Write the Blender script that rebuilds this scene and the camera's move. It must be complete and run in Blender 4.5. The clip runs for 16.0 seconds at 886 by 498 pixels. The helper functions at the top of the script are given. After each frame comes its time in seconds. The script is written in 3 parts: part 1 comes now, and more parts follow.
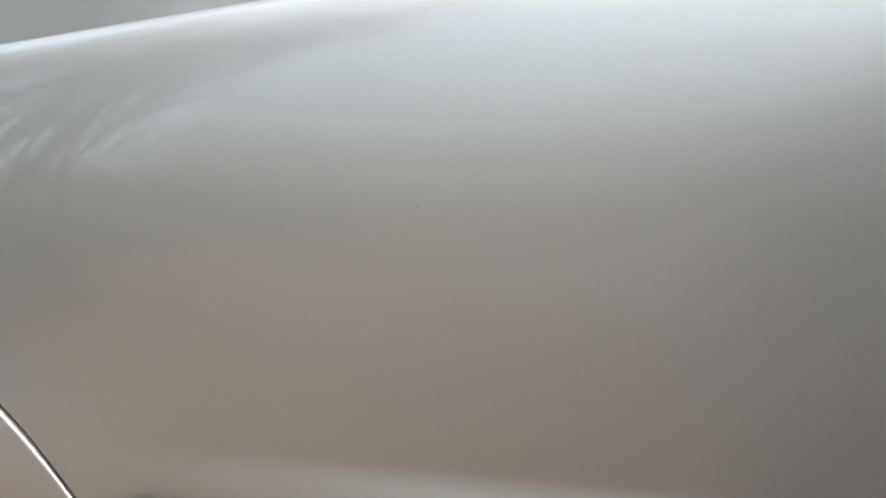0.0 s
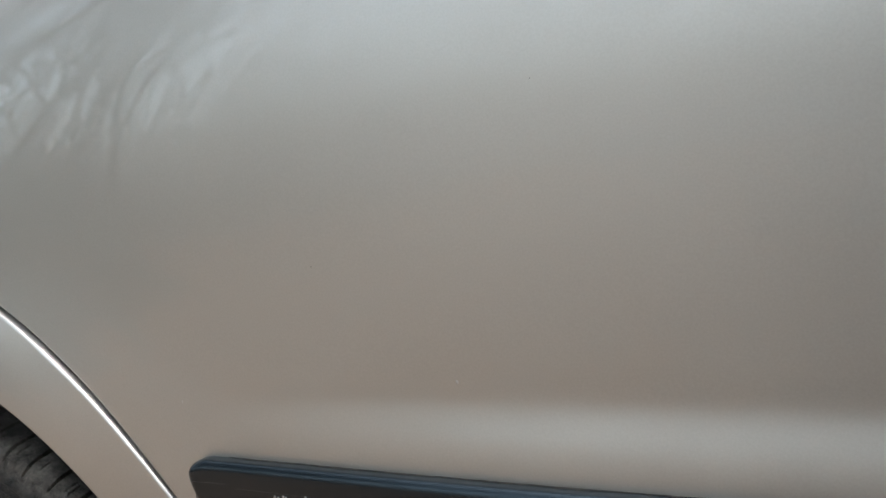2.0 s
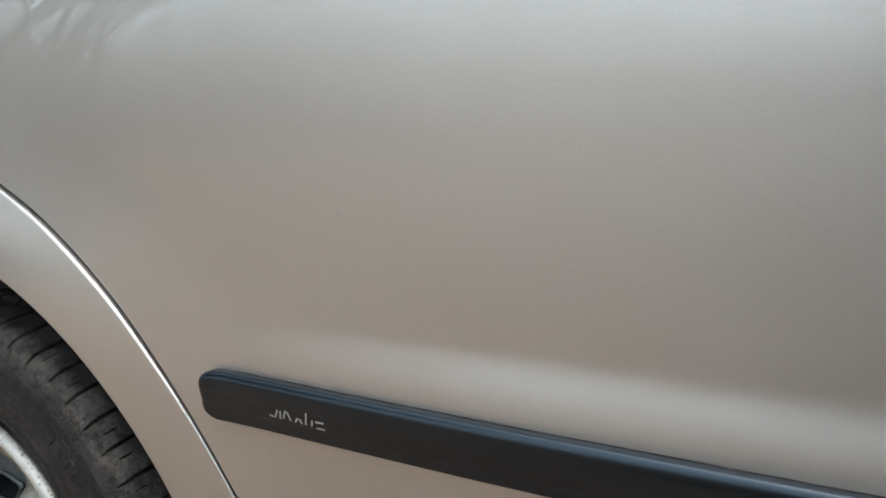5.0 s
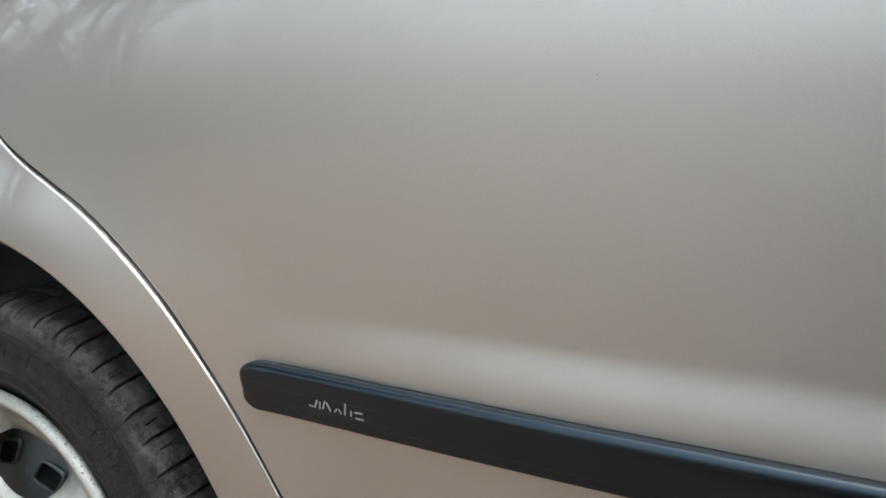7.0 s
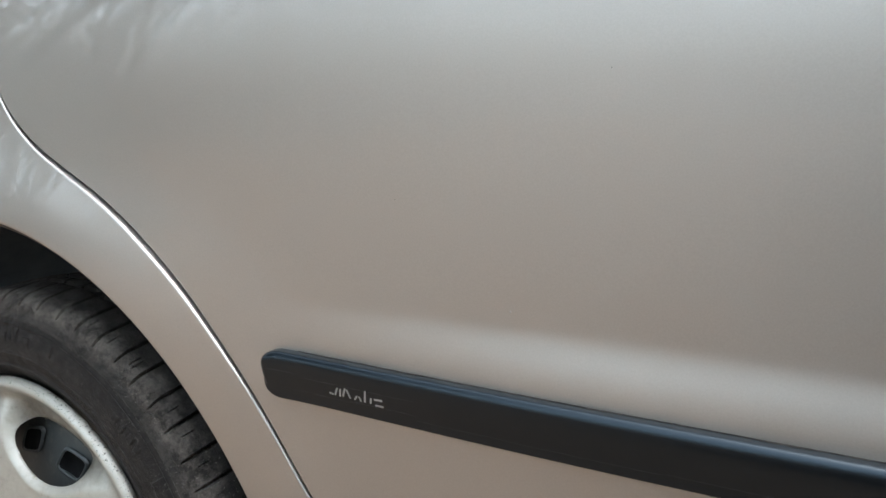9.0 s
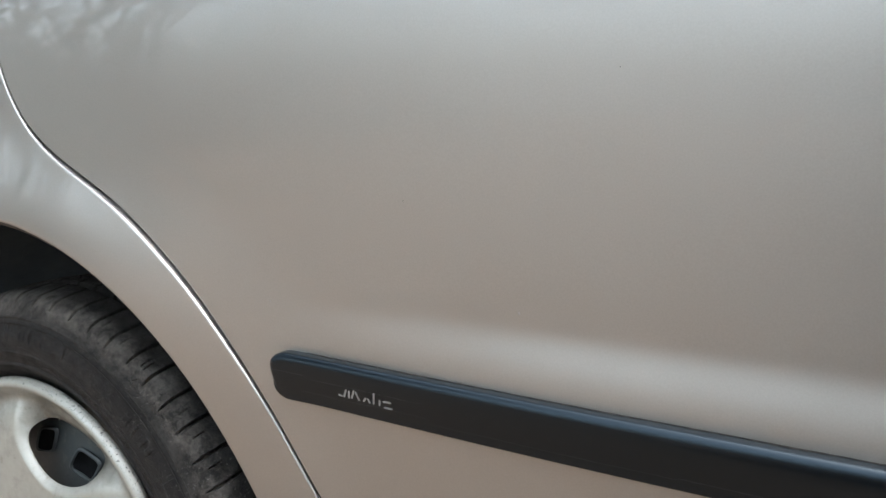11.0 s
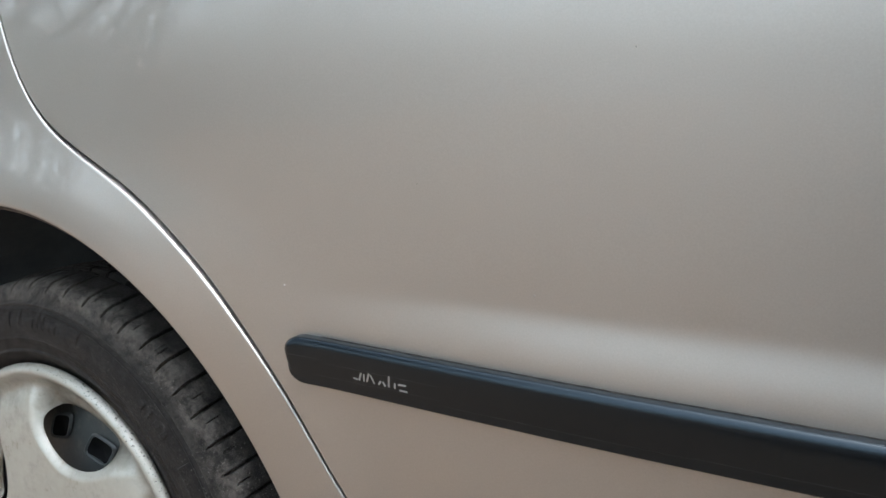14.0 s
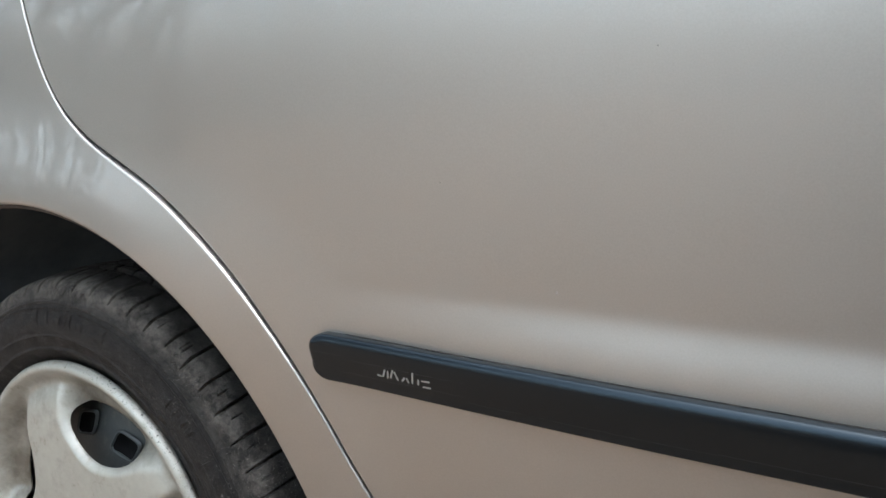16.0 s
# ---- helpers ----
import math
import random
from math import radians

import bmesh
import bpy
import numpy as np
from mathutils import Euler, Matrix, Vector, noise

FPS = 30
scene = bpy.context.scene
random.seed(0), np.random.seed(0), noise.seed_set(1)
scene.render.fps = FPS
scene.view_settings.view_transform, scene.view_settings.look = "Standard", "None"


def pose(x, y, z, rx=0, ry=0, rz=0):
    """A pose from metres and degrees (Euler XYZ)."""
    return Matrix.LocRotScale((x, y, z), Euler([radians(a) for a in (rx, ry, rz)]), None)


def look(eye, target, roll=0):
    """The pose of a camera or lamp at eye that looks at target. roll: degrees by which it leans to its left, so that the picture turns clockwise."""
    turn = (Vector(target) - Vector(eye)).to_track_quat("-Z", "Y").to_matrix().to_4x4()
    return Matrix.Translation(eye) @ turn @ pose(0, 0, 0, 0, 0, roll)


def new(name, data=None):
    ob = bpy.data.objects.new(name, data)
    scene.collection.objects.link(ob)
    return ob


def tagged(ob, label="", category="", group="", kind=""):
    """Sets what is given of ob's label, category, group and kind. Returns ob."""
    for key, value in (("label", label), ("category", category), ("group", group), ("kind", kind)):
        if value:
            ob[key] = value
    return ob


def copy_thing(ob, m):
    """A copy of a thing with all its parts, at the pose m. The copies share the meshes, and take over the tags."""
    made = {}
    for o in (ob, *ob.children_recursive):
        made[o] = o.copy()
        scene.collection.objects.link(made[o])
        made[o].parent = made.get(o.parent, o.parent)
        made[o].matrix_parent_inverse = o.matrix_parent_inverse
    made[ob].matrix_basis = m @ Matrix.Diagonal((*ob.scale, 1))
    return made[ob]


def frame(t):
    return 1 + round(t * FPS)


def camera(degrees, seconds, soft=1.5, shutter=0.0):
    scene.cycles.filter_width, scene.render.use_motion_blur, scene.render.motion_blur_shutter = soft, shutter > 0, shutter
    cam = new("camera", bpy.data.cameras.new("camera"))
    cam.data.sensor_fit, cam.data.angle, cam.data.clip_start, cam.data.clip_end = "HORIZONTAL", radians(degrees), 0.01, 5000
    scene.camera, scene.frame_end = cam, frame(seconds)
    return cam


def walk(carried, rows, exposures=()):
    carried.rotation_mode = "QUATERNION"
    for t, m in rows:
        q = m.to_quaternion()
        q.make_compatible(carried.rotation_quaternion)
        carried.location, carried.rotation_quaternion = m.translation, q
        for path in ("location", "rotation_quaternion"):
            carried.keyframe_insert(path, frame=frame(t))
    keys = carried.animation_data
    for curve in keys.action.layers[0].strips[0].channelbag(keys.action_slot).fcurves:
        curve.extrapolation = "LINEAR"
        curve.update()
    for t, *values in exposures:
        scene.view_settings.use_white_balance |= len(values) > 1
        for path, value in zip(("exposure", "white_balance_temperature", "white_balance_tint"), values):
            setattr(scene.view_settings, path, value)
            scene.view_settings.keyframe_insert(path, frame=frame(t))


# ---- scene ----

# ---- camera ----
cam = camera(55.43, 16.0)
walk(cam, [
    (0.00, pose(0.8312, -0.4041, 0.7647, 83.899, 4.636, 25.477)),
    (0.10, pose(0.8266, -0.4012, 0.7597, 84.432, 4.633, 26.261)),
    (0.20, pose(0.8221, -0.3981, 0.7549, 84.396, 4.551, 26.383)),
    (0.30, pose(0.8178, -0.3946, 0.7504, 84.160, 4.267, 26.481)),
    (0.40, pose(0.8128, -0.3909, 0.7461, 84.088, 4.321, 26.650)),
    (0.50, pose(0.8085, -0.3870, 0.7421, 83.818, 4.124, 26.451)),
    (0.60, pose(0.8054, -0.3828, 0.7386, 84.019, 3.303, 26.461)),
    (0.70, pose(0.8030, -0.3789, 0.7354, 84.453, 3.179, 26.549)),
    (0.80, pose(0.8012, -0.3756, 0.7317, 83.829, 4.090, 26.605)),
    (0.90, pose(0.8001, -0.3724, 0.7286, 83.637, 4.657, 26.828)),
    (1.00, pose(0.7996, -0.3697, 0.7263, 83.300, 5.858, 26.970)),
    (1.10, pose(0.8001, -0.3669, 0.7257, 83.489, 5.704, 27.548)),
    (1.20, pose(0.8008, -0.3644, 0.7264, 83.662, 6.019, 27.843)),
    (1.30, pose(0.8008, -0.3622, 0.7273, 84.172, 6.781, 28.299)),
    (1.40, pose(0.7989, -0.3605, 0.7270, 83.921, 8.176, 28.727)),
    (1.50, pose(0.7951, -0.3590, 0.7252, 83.642, 8.473, 28.663)),
    (1.60, pose(0.7895, -0.3576, 0.7224, 83.490, 8.529, 28.483)),
    (1.70, pose(0.7834, -0.3563, 0.7190, 83.260, 8.341, 28.296)),
    (1.80, pose(0.7771, -0.3551, 0.7154, 82.770, 8.034, 28.015)),
    (1.90, pose(0.7716, -0.3541, 0.7127, 82.928, 7.921, 28.137)),
    (2.00, pose(0.7676, -0.3531, 0.7110, 83.717, 7.747, 29.028)),
    (2.10, pose(0.7654, -0.3525, 0.7099, 83.760, 7.545, 29.721)),
    (2.20, pose(0.7650, -0.3524, 0.7090, 83.479, 7.770, 29.936)),
    (2.30, pose(0.7664, -0.3528, 0.7079, 83.237, 7.582, 29.598)),
    (2.40, pose(0.7689, -0.3536, 0.7067, 83.260, 7.006, 28.735)),
    (2.50, pose(0.7724, -0.3549, 0.7063, 83.505, 6.951, 28.100)),
    (2.60, pose(0.7763, -0.3567, 0.7063, 83.898, 6.962, 27.501)),
    (2.70, pose(0.7792, -0.3590, 0.7064, 83.992, 6.963, 27.327)),
    (2.80, pose(0.7805, -0.3618, 0.7064, 83.853, 6.913, 27.329)),
    (2.90, pose(0.7804, -0.3647, 0.7067, 83.808, 6.696, 27.194)),
    (3.00, pose(0.7795, -0.3680, 0.7075, 83.489, 6.392, 27.374)),
    (3.10, pose(0.7782, -0.3713, 0.7088, 82.781, 5.776, 27.496)),
    (3.20, pose(0.7765, -0.3749, 0.7100, 80.776, 5.105, 27.529)),
    (5.30, pose(0.7711, -0.4180, 0.7326, 79.869, 0.033, 27.494)),
    (5.50, pose(0.7710, -0.4188, 0.7305, 80.089, 0.051, 27.493)),
    (6.00, pose(0.7694, -0.4233, 0.7294, 80.074, 0.159, 29.095)),
    (6.50, pose(0.7693, -0.4259, 0.7288, 80.219, 0.114, 29.176)),
    (7.00, pose(0.7688, -0.4267, 0.7284, 79.850, 0.140, 29.339)),
    (7.50, pose(0.7687, -0.4296, 0.7295, 79.716, 0.007, 29.164)),
    (8.00, pose(0.7703, -0.4334, 0.7318, 79.554, 0.274, 29.714)),
    (8.50, pose(0.7692, -0.4375, 0.7316, 79.142, 0.557, 29.757)),
    (11.00, pose(0.7713, -0.4324, 0.7323, 78.994, 0.980, 30.873)),
    (11.50, pose(0.7697, -0.4312, 0.7323, 78.914, 0.884, 30.791)),
    (12.00, pose(0.7694, -0.4297, 0.7309, 78.661, 1.206, 30.813)),
    (12.50, pose(0.7684, -0.4314, 0.7313, 78.358, 1.168, 30.512)),
    (13.00, pose(0.7679, -0.4324, 0.7313, 78.042, 1.258, 30.515)),
    (13.50, pose(0.7691, -0.4347, 0.7300, 78.260, 1.305, 30.642)),
    (14.00, pose(0.7666, -0.4354, 0.7306, 78.031, 1.474, 31.154)),
    (14.50, pose(0.7680, -0.4362, 0.7314, 78.159, 1.264, 31.265)),
    (15.00, pose(0.7680, -0.4390, 0.7325, 78.150, 1.757, 32.152)),
    (15.50, pose(0.7679, -0.4404, 0.7325, 78.120, 1.846, 32.152)),
    (16.00, pose(0.7659, -0.4423, 0.7321, 77.902, 1.915, 32.180)),
], exposures=[(0.0, 2.98, 6480, 9), (3.1, 2.98, 6480, 9), (5.4, 3.20, 6440, 9.5), (16.0, 3.21, 6280, 9.5)])

# ---- world and sun: a bright overcast winter day ----
SUN_EL, SUN_AZ = radians(63), radians(62)
world = bpy.data.worlds.new("overcast_sky")
scene.world = world
world.use_nodes = True
wn, wl = world.node_tree.nodes, world.node_tree.links
wn.clear()
sky = wn.new("ShaderNodeTexSky")
sky.sky_type = "NISHITA"
sky.sun_disc = False
sky.sun_elevation, sky.sun_rotation = SUN_EL, SUN_AZ
sky.air_density, sky.dust_density = 1.0, 6.0
grey = wn.new("ShaderNodeHueSaturation")
grey.inputs["Hue"].default_value = 0.474
grey.inputs["Saturation"].default_value = 0.60
back = wn.new("ShaderNodeBackground")
back.inputs["Strength"].default_value = 0.15
wout = wn.new("ShaderNodeOutputWorld")
wl.new(sky.outputs["Color"], grey.inputs["Color"])
wl.new(grey.outputs["Color"], back.inputs["Color"])
wl.new(back.outputs["Background"], wout.inputs["Surface"])

sun = new("sun", bpy.data.lights.new("sun", "SUN"))
sun.data.energy, sun.data.angle, sun.data.color = 0.5, radians(30), (1.0, 0.96, 0.9)
SUN_DIR = Vector((math.sin(SUN_AZ) * math.cos(SUN_EL), math.cos(SUN_AZ) * math.cos(SUN_EL), math.sin(SUN_EL)))
sun.matrix_world = look(SUN_DIR * 30, (0, 0, 0))


# ---- materials ----
def material(name, color, rough=0.5, metal=0.0, coat=0.0, coat_rough=0.03, spec=0.5):
    m = bpy.data.materials.new(name)
    m.use_nodes = True
    b = m.node_tree.nodes["Principled BSDF"]
    b.inputs["Base Color"].default_value = (*color, 1)
    b.inputs["Roughness"].default_value = rough
    b.inputs["Metallic"].default_value = metal
    b.inputs["Coat Weight"].default_value = coat
    b.inputs["Coat Roughness"].default_value = coat_rough
    b.inputs["Specular IOR Level"].default_value = spec
    return m, m.node_tree.nodes, m.node_tree.links, b


def noise_node(n, l, scale, detail=4.0, rough=0.6, stretch=None):
    co = n.new("ShaderNodeTexCoord")
    t = n.new("ShaderNodeTexNoise")
    t.inputs["Scale"].default_value, t.inputs["Detail"].default_value, t.inputs["Roughness"].default_value = scale, detail, rough
    if stretch:
        mp = n.new("ShaderNodeMapping")
        mp.inputs["Scale"].default_value = stretch
        l.new(co.outputs["Object"], mp.inputs["Vector"])
        l.new(mp.outputs["Vector"], t.inputs["Vector"])
    else:
        l.new(co.outputs["Object"], t.inputs["Vector"])
    return t.outputs["Fac"]


def ramp(n, l, source, stops):
    r = n.new("ShaderNodeValToRGB")
    e = r.color_ramp.elements
    while len(e) < len(stops):
        e.new(0.5)
    for k, (p, c) in zip(e, stops):
        k.position = p
        k.color = (*c, 1) if len(c) == 3 else c
    l.new(source, r.inputs["Fac"])
    return r.outputs["Color"]


def bump(n, l, b, height, strength, distance, target="Normal"):
    k = n.new("ShaderNodeBump")
    k.inputs["Strength"].default_value, k.inputs["Distance"].default_value = strength, distance
    l.new(height, k.inputs["Height"])
    l.new(k.outputs["Normal"], b.inputs[target])


def value_range(n, l, source, lo, hi, a=0.3, z=0.7):
    k = n.new("ShaderNodeMapRange")
    k.inputs["From Min"].default_value, k.inputs["From Max"].default_value = a, z
    k.inputs["To Min"].default_value, k.inputs["To Max"].default_value = lo, hi
    l.new(source, k.inputs["Value"])
    return k.outputs["Result"]


# champagne metallic lacquer: fine flake under a clear coat, thin dust film
PAINT, n, l, b = material("champagne_metallic_paint", (0.50, 0.47, 0.44), 0.36, 0.85, 1.0, 0.02)
l.new(ramp(n, l, noise_node(n, l, 900, 2), [(0.3, (0.326, 0.310, 0.280)), (0.7, (0.346, 0.330, 0.299))]), b.inputs["Base Color"])
l.new(value_range(n, l, noise_node(n, l, 14, 5), 0.42, 0.48), b.inputs["Roughness"])
l.new(value_range(n, l, noise_node(n, l, 35, 6, 0.7), 0.017, 0.031), b.inputs["Coat Roughness"])
b.inputs["Coat IOR"].default_value = 1.55
bump(n, l, b, noise_node(n, l, 40, 2), 0.004, 0.0004, "Coat Normal")

# black plastic moulding with lengthwise scuffs
MOULD, n, l, b = material("black_moulding_plastic", (0.001, 0.0015, 0.002), 0.2, 0.0, spec=0.45)
b.inputs["Specular Tint"].default_value = (0.72, 0.89, 1.0, 1)
scuff = noise_node(n, l, 60, 4, 0.6, (0.12, 1, 16))
l.new(ramp(n, l, scuff, [(0.30, (0.0003, 0.0012, 0.0022)), (0.64, (0.0005, 0.0015, 0.0026)), (0.74, (0.004, 0.0055, 0.0065)), (0.82, (0.008, 0.010, 0.011))]), b.inputs["Base Color"])
l.new(value_range(n, l, noise_node(n, l, 30, 5, 0.7), 0.20, 0.27), b.inputs["Roughness"])
bump(n, l, b, scuff, 0.03, 0.0004)

RUBBER, n, l, b = material("dusty_tyre_rubber", (0.022, 0.021, 0.02), 0.72, spec=0.24)
dirt, specks, crust = noise_node(n, l, 85, 9, 0.8), noise_node(n, l, 480, 4, 0.65), noise_node(n, l, 7, 5, 0.6)
mixer = n.new("ShaderNodeMix")
mixer.data_type, mixer.blend_type = "RGBA", "ADD"
# grit thrown up on the front half of the sidewall
place = n.new("ShaderNodeTexCoord")
axes = n.new("ShaderNodeSeparateXYZ")
l.new(place.outputs["Object"], axes.inputs[0])
front = n.new("ShaderNodeMath")
front.operation = "MULTIPLY"
l.new(value_range(n, l, axes.outputs["X"], 0.12, 1.0, 0.03, 0.17), front.inputs[0])
l.new(value_range(n, l, crust, 0.2, 1.0, 0.38, 0.60), front.inputs[1])
l.new(front.outputs["Value"], mixer.inputs["Factor"])
l.new(ramp(n, l, dirt, [(0.36, (0.007, 0.0063, 0.0056)), (0.50, (0.015, 0.0133, 0.0115)), (0.60, (0.027, 0.0234, 0.020)), (0.72, (0.075, 0.065, 0.055))]), mixer.inputs["A"])
l.new(ramp(n, l, specks, [(0.59, (0, 0, 0)), (0.63, (0.05, 0.046, 0.041)), (0.68, (0.24, 0.226, 0.203))]), mixer.inputs["B"])
co = n.new("ShaderNodeTexCoord")
flat = n.new("ShaderNodeVectorMath")
flat.operation = "MULTIPLY"
flat.inputs[1].default_value = (1, 0, 1)
l.new(co.outputs["Object"], flat.inputs[0])
span = n.new("ShaderNodeVectorMath")
span.operation = "LENGTH"
l.new(flat.outputs["Vector"], span.inputs[0])
worn = n.new("ShaderNodeMix")
worn.data_type, worn.blend_type = "RGBA", "ADD"
axes_2 = n.new("ShaderNodeSeparateXYZ")
l.new(co.outputs["Object"], axes_2.inputs[0])
dusted = n.new("ShaderNodeMath")
dusted.operation = "MULTIPLY"
l.new(value_range(n, l, span.outputs["Value"], 0.0, 1.0, 0.246, 0.262), dusted.inputs[0])
ragged = n.new("ShaderNodeMath")
l.new(axes_2.outputs["Y"], ragged.inputs[0])
l.new(value_range(n, l, noise_node(n, l, 55, 5, 0.7), -0.008, 0.008), ragged.inputs[1])
l.new(value_range(n, l, ragged.outputs["Value"], 1.0, 0.22, 0.016, 0.032), dusted.inputs[1])
l.new(dusted.outputs["Value"], worn.inputs["Factor"])
l.new(mixer.outputs["Result"], worn.inputs["A"])
l.new(ramp(n, l, noise_node(n, l, 46, 10, 0.82), [(0.40, (0.014, 0.0126, 0.0108)), (0.60, (0.160, 0.140, 0.118))]), worn.inputs["B"])
l.new(worn.outputs["Result"], b.inputs["Base Color"])
l.new(value_range(n, l, noise_node(n, l, 60, 5), 0.36, 0.62), b.inputs["Roughness"])
bump(n, l, b, noise_node(n, l, 170, 10, 0.85), 1.0, 0.0030)

COVER, n, l, b = material("silver_cover_paint", (0.42, 0.40, 0.37), 0.5, 0.35, 0.4, 0.12)
grime = noise_node(n, l, 45, 8, 0.75)
base = ramp(n, l, grime, [(0.29, (0.19, 0.160, 0.112)), (0.42, (0.314, 0.305, 0.258)), (0.7, (0.350, 0.341, 0.292))])
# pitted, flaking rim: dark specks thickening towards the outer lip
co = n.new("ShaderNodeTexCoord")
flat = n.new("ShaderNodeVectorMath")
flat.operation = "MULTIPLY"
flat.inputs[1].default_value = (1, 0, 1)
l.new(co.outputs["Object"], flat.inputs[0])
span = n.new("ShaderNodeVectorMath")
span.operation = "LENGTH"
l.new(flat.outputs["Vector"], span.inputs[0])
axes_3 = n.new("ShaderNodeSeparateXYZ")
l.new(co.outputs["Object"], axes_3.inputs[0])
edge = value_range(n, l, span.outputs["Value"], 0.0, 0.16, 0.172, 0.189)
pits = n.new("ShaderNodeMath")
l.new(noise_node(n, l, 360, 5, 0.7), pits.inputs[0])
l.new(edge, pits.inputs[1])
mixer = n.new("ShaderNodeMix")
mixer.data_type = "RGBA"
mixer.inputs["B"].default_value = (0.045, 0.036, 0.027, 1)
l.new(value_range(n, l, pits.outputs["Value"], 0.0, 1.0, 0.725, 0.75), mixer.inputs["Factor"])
# brown film by depth: gully dirt, plus the gullies' shade put into the colour
dirt_shade_at = n.new("ShaderNodeMath")
l.new(noise_node(n, l, 26, 6, 0.7), dirt_shade_at.inputs[0])
l.new(value_range(n, l, axes_3.outputs["Y"], -0.18, 0.22, -0.006, 0.012), dirt_shade_at.inputs[1])
dirt_shade = n.new("ShaderNodeMix")
dirt_shade.data_type = "RGBA"
dirt_shade.inputs["B"].default_value = (0.085, 0.072, 0.052, 1)
l.new(value_range(n, l, dirt_shade_at.outputs["Value"], 0.0, 0.85, 0.36, 0.80), dirt_shade.inputs["Factor"])
l.new(base, dirt_shade.inputs["A"])
l.new(dirt_shade.outputs["Result"], mixer.inputs["A"])
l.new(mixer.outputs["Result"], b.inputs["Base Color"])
l.new(value_range(n, l, grime, 0.54, 0.40), b.inputs["Roughness"])
bump(n, l, b, noise_node(n, l, 300, 3), 0.06, 0.0006)

STEEL, n, l, b = material("dark_coated_steel", (0.035, 0.038, 0.042), 0.5, 0.1)
l.new(ramp(n, l, noise_node(n, l, 40, 8, 0.78), [(0.3, (0.048, 0.054, 0.054)), (0.56, (0.066, 0.072, 0.069)), (0.66, (0.105, 0.105, 0.092)), (0.74, (0.17, 0.16, 0.135))]), b.inputs["Base Color"])
bump(n, l, b, noise_node(n, l, 220, 4), 0.15, 0.0006)

LINER, n, l, b = material("black_liner", (0.008, 0.0085, 0.009), 0.9, spec=0.2)
l.new(ramp(n, l, noise_node(n, l, 20, 6), [(0.3, (0.066, 0.082, 0.092)), (0.7, (0.10, 0.122, 0.135))]), b.inputs["Base Color"])
SEAL_AND_VENT_DARK, n, l, b = material("dark_seam_and_vent_shade", (0.006, 0.006, 0.006), 0.9, spec=0.1)
EDGING, n, l, b = material("brown_black_edging", (0.05, 0.038, 0.030), 0.7, spec=0.3)
l.new(ramp(n, l, noise_node(n, l, 60, 5), [(0.3, (0.03, 0.023, 0.018)), (0.7, (0.075, 0.057, 0.045))]), b.inputs["Base Color"])
GRIME, n, l, b = material("joint_grime", (0.02, 0.019, 0.017), 0.95, spec=0.1)
l.new(ramp(n, l, noise_node(n, l, 180, 5), [(0.35, (0.010, 0.010, 0.009)), (0.7, (0.045, 0.041, 0.036))]), b.inputs["Base Color"])
MARK, n, l, b = material("silver_print", (0.27, 0.27, 0.255), 0.45, 0.3)
SCRATCH, n, l, b = material("scratched_plastic", (0.045, 0.047, 0.046), 0.6)
CHIP, n, l, b = material("pale_chip", (0.28, 0.27, 0.25), 0.7)
CHIP_DARK, n, l, b = material("dark_chip", (0.08, 0.075, 0.07), 0.8)

GROUND, n, l, b = material("damp_gravel_earth", (0.16, 0.13, 0.1), 0.9, spec=0.25)
big, fine = noise_node(n, l, 0.6, 6), noise_node(n, l, 30, 6, 0.7)
mixer = n.new("ShaderNodeMix")
mixer.data_type, mixer.blend_type = "RGBA", "MULTIPLY"
mixer.inputs["Factor"].default_value = 0.8
l.new(ramp(n, l, big, [(0.3, (0.072, 0.0560, 0.0435)), (0.7, (0.113, 0.088, 0.0685))]), mixer.inputs["A"])
l.new(ramp(n, l, fine, [(0.3, (0.45, 0.43, 0.4)), (0.7, (1.0, 0.97, 0.93))]), mixer.inputs["B"])
l.new(mixer.outputs["Result"], b.inputs["Base Color"])
bump(n, l, b, fine, 0.8, 0.02)

BARK, n, l, b = material("dark_winter_bark", (0.06, 0.05, 0.042), 0.9, spec=0.2)
l.new(ramp(n, l, noise_node(n, l, 14, 6), [(0.3, (0.033, 0.033, 0.032)), (0.7, (0.077, 0.077, 0.075))]), b.inputs["Base Color"])
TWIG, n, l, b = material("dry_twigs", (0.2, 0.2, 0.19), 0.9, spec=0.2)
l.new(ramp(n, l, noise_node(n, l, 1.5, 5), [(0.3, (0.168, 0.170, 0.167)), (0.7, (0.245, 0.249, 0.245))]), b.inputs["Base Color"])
LEAF, n, l, b = material("evergreen_leaf", (0.03, 0.045, 0.025), 0.6, spec=0.3)
l.new(ramp(n, l, noise_node(n, l, 9, 4), [(0.3, (0.018, 0.028, 0.016)), (0.7, (0.045, 0.06, 0.035))]), b.inputs["Base Color"])
# leaves of the added shrub that darkens the door's reflection
BLOCKER_LEAF, n, l, b = material("dark_blocker_leaf", (0.03, 0.026, 0.026), 0.6, spec=0.3)
l.new(ramp(n, l, noise_node(n, l, 9, 4), [(0.3, (0.022, 0.0195, 0.0195)), (0.7, (0.048, 0.042, 0.041))]), b.inputs["Base Color"])
IVY, n, l, b = material("dark_ivy_cover", (0.03, 0.035, 0.032), 0.7, spec=0.3)
l.new(ramp(n, l, noise_node(n, l, 22, 6, 0.7), [(0.3, (0.014, 0.017, 0.016)), (0.7, (0.050, 0.058, 0.056))]), b.inputs["Base Color"])
bump(n, l, b, noise_node(n, l, 40, 5, 0.7), 1.0, 0.05)
